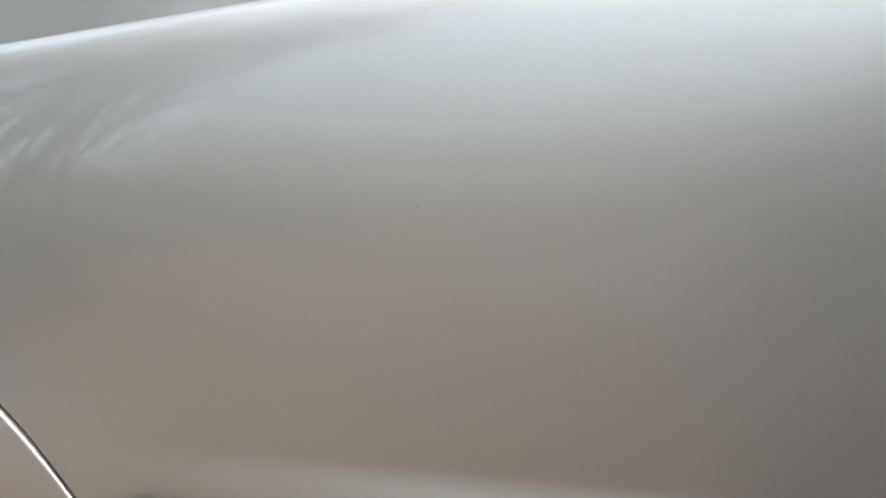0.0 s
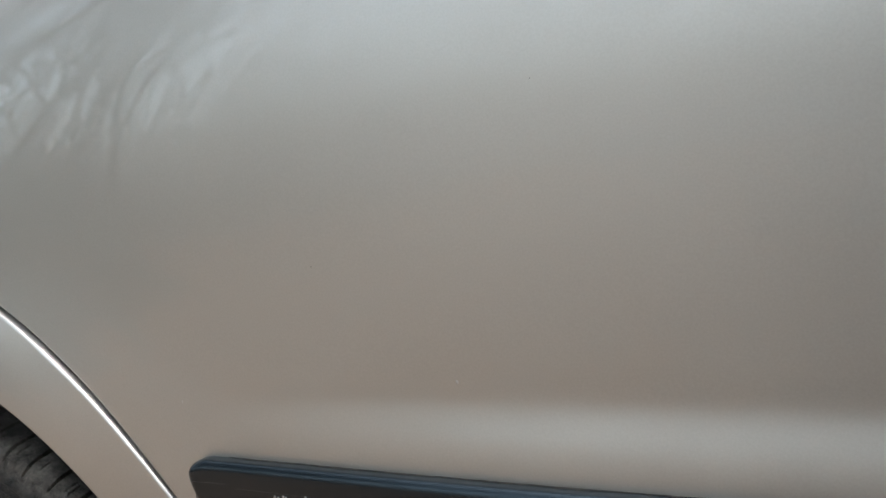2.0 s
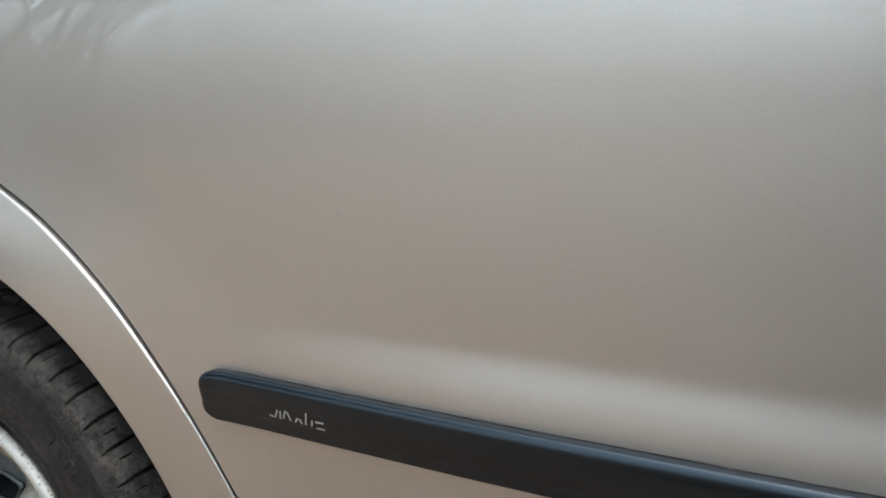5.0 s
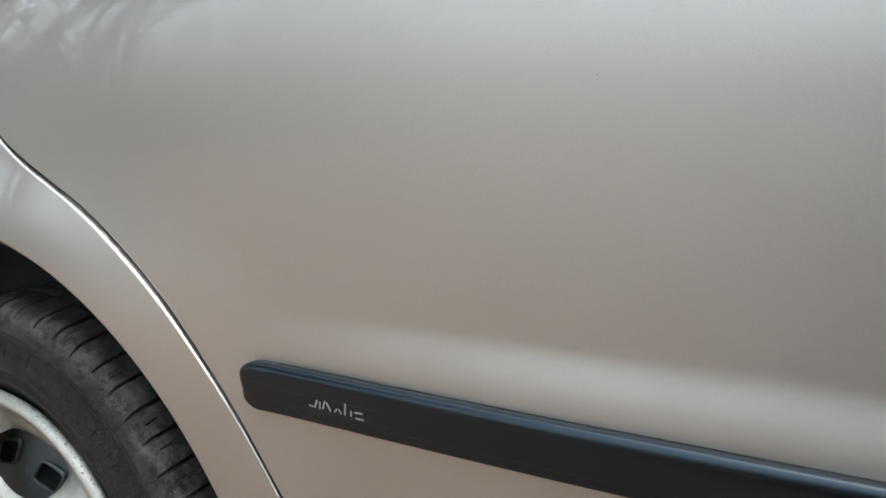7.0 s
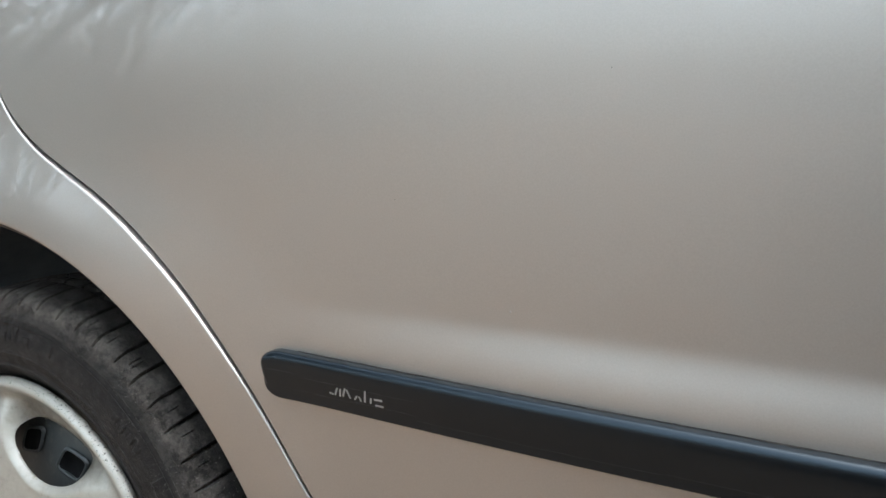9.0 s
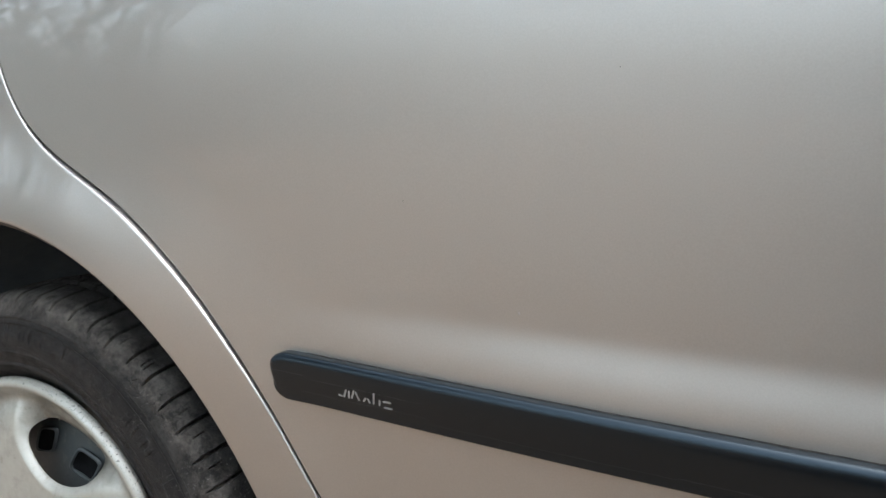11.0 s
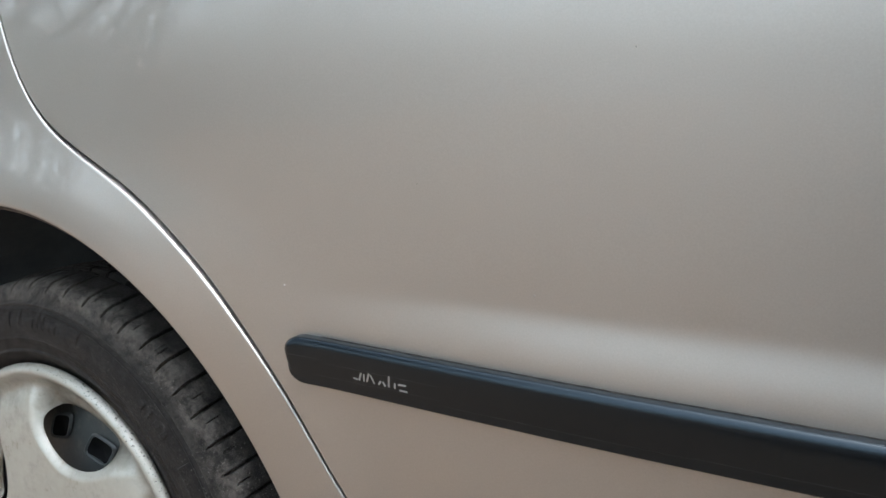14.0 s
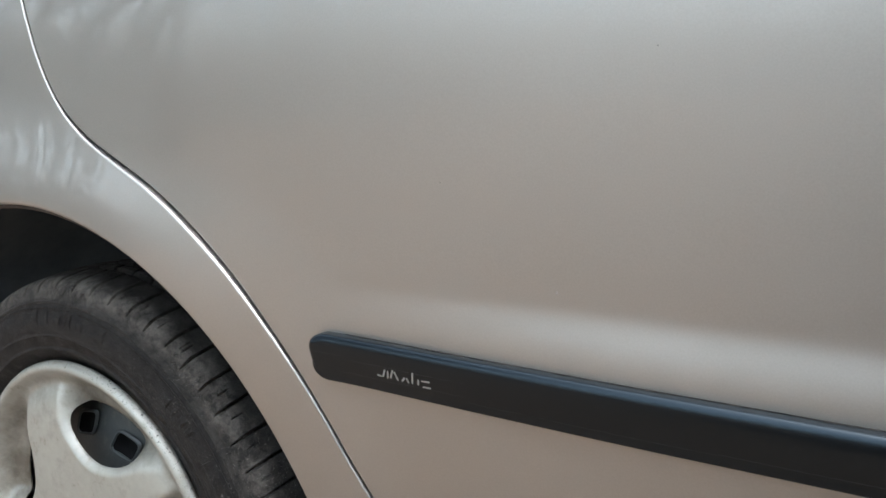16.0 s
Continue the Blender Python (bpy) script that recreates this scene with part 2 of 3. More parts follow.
FAR, n, l, b = material("far_wood", (0.10, 0.095, 0.09), 0.95, spec=0.1)
l.new(ramp(n, l, noise_node(n, l, 0.6, 8, 0.7), [(0.3, (0.14, 0.13, 0.118)), (0.7, (0.22, 0.207, 0.192))]), b.inputs["Base Color"])


# ---- mesh helpers ----
def mesh_of(name, verts, faces, mat, smooth=True):
    me = bpy.data.meshes.new(name)
    me.from_pydata([tuple(map(float, v)) for v in verts], [], faces)
    me.materials.append(mat)
    if smooth:
        me.polygons.foreach_set("use_smooth", [True] * len(me.polygons))
    me.update()
    return me


def part_mesh(name, me, parent, label=""):
    ob = new(name, me)
    ob.parent = parent
    return tagged(ob, label)


def part(name, bm, mat, parent, label="", smooth=True):
    me = bpy.data.meshes.new(name)
    bm.to_mesh(me)
    bm.free()
    me.materials.append(mat)
    if smooth:
        me.polygons.foreach_set("use_smooth", [True] * len(me.polygons))
    return part_mesh(name, me, parent, label)


def grid_faces(rows, cols, flip=False, close=False):
    out = []
    for i in range(rows - 1):
        for j in range(cols if close else cols - 1):
            k = (j + 1) % cols
            q = (i * cols + j, i * cols + k, (i + 1) * cols + k, (i + 1) * cols + j)
            out.append(q[::-1] if flip else q)
    return out


def smooth_step(t):
    t = np.clip(t, 0, 1)
    return t * t * (3 - 2 * t)


# ---- the body side: its surface y(x, z), outward is -y ----
ARCH_X, ARCH_Z, ARCH_R = 0.0208, 0.2816, 0.3398
LEAN_Z = np.array([0.10, 0.40, 0.60, 0.68, 0.735, 0.78, 0.815, 0.84, 0.857, 0.868, 0.8745, 0.8767, 0.8785, 0.8800, 0.90, 1.05])
LEAN_A = np.array([-12.0, -7.5, -1.5, -0.5, 0.5, 3.0, 7.0, 13.0, 22.0, 33.0, 42.0, 47.0, 44.0, 6.0, 8.0, 20.0])
_z = np.linspace(0.10, 1.05, 9501)
_y = np.cumsum(np.tan(np.radians(np.interp(_z, LEAN_Z, LEAN_A)))) * (_z[1] - _z[0])
_y -= np.interp(0.60, _z, _y)


def side_y(x, z):
    x, z = np.asarray(x, float), np.asarray(z, float)
    zz = z + 0.0177 * x * smooth_step((z - 0.70) / 0.12)
    y = np.interp(zz, _z, _y) + 0.003
    u = np.clip((0.605 - z) / 0.060, 0, 1)
    ledge = 0.0079 * u ** 3 * (10 - 15 * u + 6 * u * u) * smooth_step((x - 0.22) / 0.42)
    r = np.hypot(x - ARCH_X, z - ARCH_Z)
    flare = 0.0075 * smooth_step((0.51 - r) / 0.15) * (1 - 0.5 * smooth_step((z - 0.60) / 0.08) * smooth_step((r - 0.34) / 0.09))
    return y - (ledge ** 4 + flare ** 4 + 1e-12) ** 0.25 + 0.006 * ((x - 0.45) / 0.7) ** 2


GAP_Z = np.array([0.2, 0.36, 0.44, 0.5, 0.55, 0.59, 0.62, 0.65, 0.68, 0.705, 0.73, 0.76, 0.8, 0.86, 0.95, 1.05])
GAP_X = np.array([0.4881, 0.4417, 0.3943, 0.3586, 0.3213, 0.2846, 0.2485, 0.2008, 0.1402, 0.1047, 0.0847, 0.0707, 0.0574, 0.0358, 0.0153, -0.0055])


def spline(xk, yk, q):
    """Natural cubic through a few knots."""
    m = len(xk)
    h = np.diff(xk)
    a, r = np.eye(m), np.zeros(m)
    for i in range(1, m - 1):
        a[i, i - 1], a[i, i], a[i, i + 1] = h[i - 1], 2 * (h[i - 1] + h[i]), h[i]
        r[i] = 6 * ((yk[i + 1] - yk[i]) / h[i] - (yk[i] - yk[i - 1]) / h[i - 1])
    c = np.linalg.solve(a, r)
    k = np.clip(np.searchsorted(xk, q) - 1, 0, m - 2)
    u, v, hk = xk[k + 1] - q, q - xk[k], h[k]
    return (c[k] * u ** 3 + c[k + 1] * v ** 3) / (6 * hk) + (yk[k] / hk - c[k] * hk / 6) * u + (yk[k + 1] / hk - c[k + 1] * hk / 6) * v


def gap_x(z):
    return spline(GAP_Z, GAP_X, z)


GAP = 0.0025        # width of the shut line
ROLL = 0.0018       # radius of the folded sheet edges
Z_LOW, Z_HIGH = 0.24, 1.04

car = tagged(new("car"), "champagne-metallic small hatchback parked on the gravel, its rear side seen close", "car")

# rear door: rows of height, columns from the folded rear edge forward
zs = np.unique(np.round(np.concatenate([np.linspace(Z_LOW, 0.86, 190), np.linspace(0.86, 0.892, 90), np.linspace(0.892, Z_HIGH, 30)]), 5))
slope = (gap_x(zs + 1e-4) - gap_x(zs - 1e-4)) / 2e-4
width = np.sqrt(1 + slope ** 2)
turn = np.radians(np.linspace(0, 90, 7))
fold_off = np.concatenate([[GAP / 2], GAP / 2 + ROLL * (1 - np.cos(turn))])
fold_in = np.concatenate([[0.018], ROLL * (1 - np.sin(turn))])
DOOR_FRONT = 1.04
verts = []
spread = np.linspace(0, 1, 91)[1:] ** 1.5
for z, w in zip(zs, width):
    x0 = gap_x(np.array([z]))[0]
    edge = x0 + fold_off * w
    rest = edge[-1] + (DOOR_FRONT - edge[-1]) * spread
    xx = np.concatenate([edge, rest])
    yy = side_y(xx, z)
    yy[:len(edge)] += fold_in
    verts += [(x, y, z) for x, y in zip(xx, yy)]
cols = len(fold_off) + len(spread)
door = part_mesh("rear_door", mesh_of("rear_door", verts, grid_faces(len(zs), cols), PAINT), car,
                 "champagne metallic rear door skin with a shoulder crease")

# rear quarter panel: from the wheel-arch lip out to the shut line, the top and the tail
gz = np.concatenate([np.linspace(Z_LOW, 0.86, 220), np.linspace(0.862, 0.892, 70), np.linspace(0.894, Z_HIGH, 20)])
gx = gap_x(gz)
dxdz = (gap_x(gz + 1e-4) - gap_x(gz - 1e-4)) / 2e-4
TAIL = -0.72
FLARE = 0.0095


def swell_at(phi):
    return FLARE * float(smooth_step((math.sin(phi) - 0.45) / 0.45))


outer = [(x, z, -1 / math.hypot(1, d), d / math.hypot(1, d), 1) for x, z, d in zip(gx, gz, dxdz)]
outer += [(x, Z_HIGH, 0, 0, 0) for x in np.linspace(gx[-1], TAIL, 30)[1:]]
outer += [(TAIL, z, 0, 0, 0) for z in np.linspace(Z_HIGH, Z_LOW, 50)[1:]]
lip_off = 0.004 * (1 - np.cos(turn))
lip_in = 0.004 * (1 - np.sin(turn))
verts, steps = [], 1 - (1 - np.linspace(0, 1, 80)) ** 1.7
for bx, bz, nx, nz, is_gap in outer:
    phi = math.atan2(bz - ARCH_Z, bx - ARCH_X)
    ca, sa = math.cos(phi), math.sin(phi)
    swell = swell_at(phi)
    lx, lz = ARCH_X + 1.55 * swell, ARCH_Z + 0.22 * swell
    line = [(lx + (ARCH_R - 0.001) * ca, lz + (ARCH_R - 0.001) * sa, 0.022)]
    line += [(lx + (ARCH_R + o) * ca, lz + (ARCH_R + o) * sa, d) for o, d in zip(lip_off, lip_in)]
    ax, az = line[-1][0], line[-1][1]
    reach = GAP / 2 + ROLL if is_gap else 0.0
    ex, ez = bx + nx * reach, bz + nz * reach
    line += [(ax + (ex - ax) * s, az + (ez - az) * s, 0) for s in steps[1:]]
    if is_gap:
        line += [(bx + nx * o, bz + nz * o, d) for o, d in zip(fold_off[::-1][1:], fold_in[::-1][1:])]
    else:
        line += [(ex, ez, 0.004 * k) for k in range(1, len(fold_off))]
    xs_, zs_, d_ = np.array(line).T
    # the wing swells outward to the arch lip
    away = smooth_step((np.hypot(xs_ - ax, zs_ - az) + 0.012) / 0.110)
    away = (away - away.min()) / (1 - away.min())
    away[:len(lip_off) + 1] = 0
    d_ = d_ - swell * (1 - away)
    verts += list(zip(xs_, side_y(xs_, zs_) + d_, zs_))
cols = len(line)
part_mesh("rear_quarter_panel", mesh_of("rear_quarter_panel", verts, grid_faces(len(outer), cols, True), PAINT), car,
          "champagne metallic rear wing with flared wheel arch")

# thin dark edging rolled under the arch lip
verts = []
for phi in np.radians(np.linspace(-20, 190, 120)):
    sw = swell_at(phi)
    for o, d in ((0.0012, 0.0065), (-0.0022, 0.0050), (-0.0042, 0.0075), (-0.0042, 0.0140), (0.0005, 0.0200)):
        x, z = ARCH_X + 1.55 * sw + (ARCH_R + o) * math.cos(phi), ARCH_Z + 0.22 * sw + (ARCH_R + o) * math.sin(phi)
        verts.append((x, float(side_y(x, z)) + d - sw, z))
part_mesh("arch_edging", mesh_of("arch_edging", verts, grid_faces(120, 5), EDGING), car, "dark brown rubber edging of the arch lip")

# dark sealing strip deep in the shut line
bm = bmesh.new()
ring = []
for x, z in zip(gx[::4], gz[::4]):
    y = float(side_y(x, z)) + 0.016
    ring.append((bm.verts.new((x - 0.02, y, z)), bm.verts.new((x + 0.02, y, z)), bm.verts.new((x + 0.02, y + 0.004, z))))
for a, c in zip(ring, ring[1:]):
    bm.faces.new((a[0], a[1], c[1], c[0]))
    bm.faces.new((a[1], a[2], c[2], c[1]))
part("door_seal", bm, SEAL_AND_VENT_DARK, car, "black rubber door seal")

# sill and dark inner shell that close the car
bm = bmesh.new()
prof = [(0.016, 0.245), (0.004, 0.235), (0.004, 0.19), (0.02, 0.165), (0.10, 0.16), (0.10, 0.245)]
ends = []
for x in (0.42, DOOR_FRONT):
    ends.append([bm.verts.new((x, y, z)) for y, z in prof])
for i in range(len(prof)):
    j = (i + 1) % len(prof)
    bm.faces.new((ends[0][i], ends[0][j], ends[1][j], ends[1][i]))
bm.faces.new(ends[0]), bm.faces.new(ends[1][::-1])
bmesh.ops.bevel(bm, geom=bm.edges[:], offset=0.006, segments=2, affect="EDGES")
part("sill", bm, PAINT, car)
bm = bmesh.new()
bmesh.ops.create_cube(bm, size=1, matrix=Matrix.Translation((0.74, 0.20, 0.62)) @ Matrix.Diagonal((0.58, 0.24, 0.72, 1)))
bmesh.ops.create_cube(bm, size=1, matrix=Matrix.Translation((-0.15, 0.22, 0.83)) @ Matrix.Diagonal((1.0, 0.24, 0.28, 1)))
bmesh.ops.bevel(bm, geom=bm.edges[:], offset=0.03, segments=2, affect="EDGES")
part("inner_shell", bm, LINER, car, "unlit dark interior structure")

# the rest of the hatchback: a plain closed hull behind and beyond the two panels
WIDE = 1.49


def hull_section(x, near_low):
    """Half outline round the car at x: (y, z) from the near sill over the roof to the far sill."""
    roof = float(np.interp(x, [-0.66, -0.55, -0.3, 0.6, 1.25, 1.95, 2.55, 2.86], [0.86, 1.10, 1.42, 1.485, 1.45, 0.98, 0.86, 0.62]))
    belt = min(roof - 0.02, 0.92)
    lean = 0.20 * max(0.0, min(1.0, (roof - 0.95) / 0.5))
    low = 0.55 if abs(x - 2.34) < 0.34 or abs(x) < 0.36 else 0.20
    pts = [(near_low, low), (near_low, 0.5 * (low + belt)), (max(near_low, 0.05), belt), (0.06 + lean * 0.7, 0.4 * belt + 0.6 * roof - 0.01), (0.10 + lean, roof - 0.025), (0.24 + lean, roof)]
    far = [(WIDE - (y if y < 0.3 else 0.03), z) for y, z in pts[:3]] + [(WIDE - y, z) for y, z in pts[3:]]
    return pts + far[::-1]


sections = [(-0.66, 0.36), (-0.60, 0.36), (-0.45, 0.36), (-0.365, 0.36), (-0.355, 0.36), (0.0, 0.36), (0.355, 0.36), (0.365, 0.36), (0.7, 0.36), (1.035, 0.36), (1.048, 0.022), (1.4, 0.016),
            (1.7, 0.016), (1.99, 0.02), (2.01, 0.02), (2.34, 0.03), (2.67, 0.06), (2.69, 0.06), (2.80, 0.12), (2.86, 0.2)]
verts = []
for x, near_low in sections:
    verts += [(x, y, z) for y, z in hull_section(x, near_low)]
m = len(hull_section(0, 0.36))
faces = grid_faces(len(sections), m, True)
faces += [tuple(range(m)), tuple((len(sections) - 1) * m + i for i in range(m))[::-1]]
hull = part_mesh("body_shell", mesh_of("body_shell", verts, faces, PAINT, False), car, "champagne metallic hull of the hatchback")
round_off = hull.modifiers.new("rounded", "BEVEL")
round_off.width, round_off.segments, round_off.limit_method, round_off.angle_limit = 0.035, 3, "ANGLE", radians(25)

# wheel-arch liner: a dark half drum with a back wall
verts, phis = [], np.radians(np.linspace(-35, 215, 64))
prof = [(ARCH_R + 0.028, 0.020), (ARCH_R + 0.028, 0.06), (ARCH_R + 0.02, 0.30), (0.12, 0.315), (0.0, 0.318)]
for r, y in prof:
    verts += [(ARCH_X + r * math.cos(p), y, ARCH_Z + r * math.sin(p)) for p in phis]
part_mesh("wheel_arch_liner", mesh_of("wheel_arch_liner", verts, grid_faces(len(prof), len(phis)), LINER), car, "black wheel-arch liner")

# ---- wheel ----
WX, WZ, WY = 0.002, 0.263, 0.0435
# steel disc
bm = bmesh.new()
prof = [(0.1815, 0.022), (0.180, 0.040), (0.160, 0.040), (0.090, 0.034), (0.060, 0.028), (0.0, 0.026)]
rings = []
for r, y in prof[:-1]:
    rings.append([bm.verts.new((r * math.cos(a), y, r * math.sin(a))) for a in np.linspace(0, 2 * math.pi, 72, endpoint=False)])
mid = bm.verts.new((0, prof[-1][1], 0))
for a, c in zip(rings, rings[1:]):
    for i in range(72):
        bm.faces.new((a[i], c[i], c[(i + 1) % 72], a[(i + 1) % 72]))
for i in range(72):
    bm.faces.new((rings[-1][i], mid, rings[-1][(i + 1) % 72]))
wheel = part("wheel", bm, STEEL, car, "dark steel road wheel behind its cover")
wheel.location = (WX, WY, WZ)

# tyre: revolved section; zigzag sipes on the shoulder, tapered slanting grooves towards the crown
sec = [(0.1800, 0.016), (0.1850, 0.007), (0.1895, 0.0038), (0.1925, 0.0012), (0.196, -0.0018), (0.1985, -0.0040), (0.2005, -0.0056), (0.2018, -0.0068), (0.2032, -0.0070), (0.2044, -0.0060), (0.206, -0.0063), (0.209, -0.0074),
       (0.2135, -0.0088), (0.2150, -0.0096), (0.2162, -0.0097), (0.2174, -0.0092), (0.2190, -0.0095), (0.2220, -0.0098), (0.2232, -0.0098), (0.2244, -0.0098), (0.2256, -0.0098), (0.2300, -0.0094), (0.2345, -0.0080), (0.2357, -0.0076), (0.2369, -0.0071), (0.2381, -0.0066),
       (0.2405, -0.0054), (0.2414, -0.0056), (0.2424, -0.0060), (0.2434, -0.0046), (0.2447, -0.0030), (0.2456, -0.0024), (0.2464, -0.0037), (0.2476, -0.0038), (0.2485, -0.0018), (0.2494, 0.0008)]
sec = [(r if r < 0.2 else 0.2 + (r - 0.2) * 1.083, y) for r, y in sec]
sec += [(0.2535 + 0.0188 * math.sin(radians(a)), 0.002 + 0.021 * (1 - math.cos(radians(a)))) for a in np.linspace(5, 88, 76)]
sec += [(0.2724 + 0.0030 * (1 - ((y - 0.068) / 0.045) ** 2), y) for y in np.linspace(0.0240, 0.1115, 30)]
sec += [(0.270, 0.115), (0.262, 0.128), (0.244, 0.140), (0.22, 0.144), (0.20, 0.138), (0.185, 0.125)]
PITCH = 59
sec_r, sec_y = np.array(sec).T
along = np.concatenate([[0], np.cumsum(np.hypot(np.diff(sec_r), np.diff(sec_y)))])
ridge = along[np.argmin(abs(sec_r - 0.2535))]
tan_r, tan_y = np.gradient(sec_r, along), np.gradient(sec_y, along)
norm_r, norm_y = tan_y / np.hypot(tan_r, tan_y), -tan_r / np.hypot(tan_r, tan_y)
ang = np.radians(np.concatenate([np.linspace(-20, 130, 1900, endpoint=False), np.linspace(130, 340, 260, endpoint=False)]))
SEG = len(ang)
verts = np.empty((len(sec), SEG, 3))
rng = np.random.RandomState(3)
jit, tip_, sip_ = rng.uniform(-0.06, 0.06, PITCH), rng.uniform(0.006, 0.011, PITCH), rng.uniform(-0.15, 0.15, PITCH)
MARKS = ((73, 77, 1), (81, 83.8, 0), (85.5, 86.5, 1), (87.5, 88.5, 1), (89.5, 92.7, 0), (94.6, 96.0, 1), (99.0, 101.7, 1), (40, 41.6, 0), (42.6, 44.6, 0), (46, 47, 0), (48.6, 50.6, 0), (20, 33, 1), (140, 158, 1), (210, 250, 1), (290, 310, 1))


def band(x, lo, hi, soft):
    return smooth_step((x - lo) / soft) * smooth_step((hi - x) / soft)


faint = np.array([0.55 + 1.1 * noise.noise((14 * math.cos(a), 14 * math.sin(a), 2)) + 0.5 * noise.noise((60 * math.cos(a), 60 * math.sin(a), 7)) for a in ang]).clip(0, 1)
for i, (r, y, v) in enumerate(zip(sec_r, sec_y, along - ridge)):
    cut = np.zeros(SEG)
    if 0.0 < v and y < 0.113:
        q = (ang * PITCH / (2 * np.pi) - 2.5 * min(v, 0.05)) % PITCH
        k = q.astype(int) % PITCH
        f = q - np.floor(q)
        d = abs(f - 0.5 + jit[k]) * 0.028
        grown = np.clip((v - tip_[k]) / 0.024, 0, 1)
        cut += 0.0062 * np.clip((v - tip_[k]) / 0.004, 0, 1) * (1 - smooth_step((d - 0.0004 - 0.0014 * grown * (1.6 - grown)) / 0.0007))
        # short slashes between the grooves
        d = abs((f + sip_[k]) % 1 - 0.06) * 0.028
        cut += 0.0026 * (0.0195 < v < 0.031) * (1 - smooth_step((d - 0.0003) / 0.0006))
        # stepped sipe round the shoulder
        g = (f * 2) % 1
        kept = 0.0020 * np.clip((sip_[k] + 0.10) * 5, 0, 1) * faint
        run = 0.0025 + 0.010 * tip_[k] / 0.011 * np.where(g < 0.68, g / 0.68, (1 - g) / 0.32)
        wide = np.where(g < 0.68, 0.00025, 0.0007)
        cut += kept * (1 - smooth_step((abs(v - run) - wide) / 0.0004)) * (g < 0.93)
    if any(abs(y - c) < 0.0035 for c in (0.055, 0.078, 0.101)):
        cut = np.maximum(cut, 0.006)
    if y < 0.03 and 0.2285 < r < 0.2430:
        # raised marking round the sidewall, as plain bars
        a = np.degrees(ang) % 360
        for c0, c1, tall in MARKS:
            cut = cut - 0.0015 * band(a, c0, c1, 0.25) * (1.0 if tall or r < 0.2375 else 0.0)
    rr, yy = r - cut * norm_r[i], y - cut * norm_y[i]
    verts[i] = np.stack([rr * np.cos(ang), yy, np.maximum(rr * np.sin(ang), -WZ)], 1)  # flattened where it stands
part_mesh("tyre", mesh_of("tyre", (tyre_v := verts).reshape(-1, 3), grid_faces(len(sec), SEG, True, True), RUBBER), wheel, "dusty worn black tyre with slanted shoulder grooves")


# wheel cover: a dished disc with oval windows whose rims roll inward
WINDOWS = [radians(a) for a in (73.6, 158, 226, 294, 4)]


def cover_hole(x, z):
    """Signed distance-like value to the nearest window (negative inside)."""
    best = np.full(np.shape(x), 9.0)
    for a in WINDOWS:
        ux, uz = math.cos(a), math.sin(a)
        p, q = x * ux + z * uz - 0.1164, -x * uz + z * ux
        rr = np.hypot(p / 0.0251, q / np.maximum(0.0491 + 0.527 * p, 0.02))
        best = np.minimum(best, (rr - 1) * 0.038)
    return best


RIM_R = [0.169, 0.175, 0.180, 0.1845, 0.1875, 0.1890]
SPOKE = np.array([(-0.02, -0.0150), (0.02, -0.0150), (0.05, -0.0148), (0.09, -0.0136), (0.12, -0.0116), (0.142, -0.0078), (0.155, -0.0030), (0.163, 0.0004)] + list(zip(RIM_R, (-0.0008, -0.0052, -0.0085, -0.0076, -0.003, 0.002))))
GULLY = np.array([(-0.02, -0.0150), (0.02, -0.0150), (0.05, -0.0148), (0.082, -0.0138), (0.110, -0.0010), (0.130, 0.0095), (0.145, 0.0145), (0.155, 0.0140), (0.163, 0.0095)] + list(zip(RIM_R, (0.0030, -0.0042, -0.0085, -0.0076, -0.003, 0.002))))


def cover_y(x, z):
    """Bulging spokes between gullies that fall from the rim to the windows."""
    r = np.hypot(x, z)
    a = np.arctan2(z, x)
    turns = np.array([(a - w + math.pi) % (2 * math.pi) - math.pi for w in WINDOWS])
    near = np.take_along_axis(turns, abs(turns).argmin(0)[None], 0)[0]
    off = abs(near)
    # one flank of each spoke is steep, the other spreads towards the rim
    wall = np.where(near > 0, smooth_step((off - 0.33) / 0.15), smooth_step((off - 0.32) / (0.20 + 3.0 * np.clip(r - 0.1215, 0, 0.04))))
    high = spline(*SPOKE.T, r.ravel()).reshape(r.shape)
    low = spline(*GULLY.T, r.ravel()).reshape(r.shape)
    outer_side = smooth_step((r * np.cos(off) - 0.108) / 0.028)
    y = high + (low - high) * (1 - wall) * outer_side
    t = np.clip(1 - cover_hole(x, z) / 0.012, 0, 1)
    return y + (0.008 - 0.004 * outer_side) * t ** 2.2


NR, NA = 150, 580
rad = np.concatenate([np.linspace(0.004, 0.155, 112), np.linspace(0.156, 0.1885, NR - 112)])
th = np.linspace(0, 2 * np.pi, NA, endpoint=False)
X, Z = rad[:, None] * np.cos(th), rad[:, None] * np.sin(th)
inside = cover_hole(X, Z)
# pull the last ring of vertices onto the window edges
for _ in range(4):
    e = 1e-5
    f0 = cover_hole(X, Z)
    fx = (cover_hole(X + e, Z) - f0) / e
    fz = (cover_hole(X, Z + e) - f0) / e
    g2 = fx ** 2 + fz ** 2 + 1e-9
    near = (f0 < 0) & (f0 > -0.006)
    X, Z = np.where(near, X - f0 * fx / g2, X), np.where(near, Z - f0 * fz / g2, Z)
worn_edge = np.array([noise.noise((45 * math.cos(a), 45 * math.sin(a), 0)) + 0.6 * noise.noise((130 * math.cos(a), 130 * math.sin(a), 5)) for a in th])
Y = cover_y(X, Z)
shrink = 1 + 0.0045 * np.minimum(worn_edge, 0.1) * smooth_step((rad[:, None] - 0.1845) / 0.003)
X, Z = X * shrink, Z * shrink
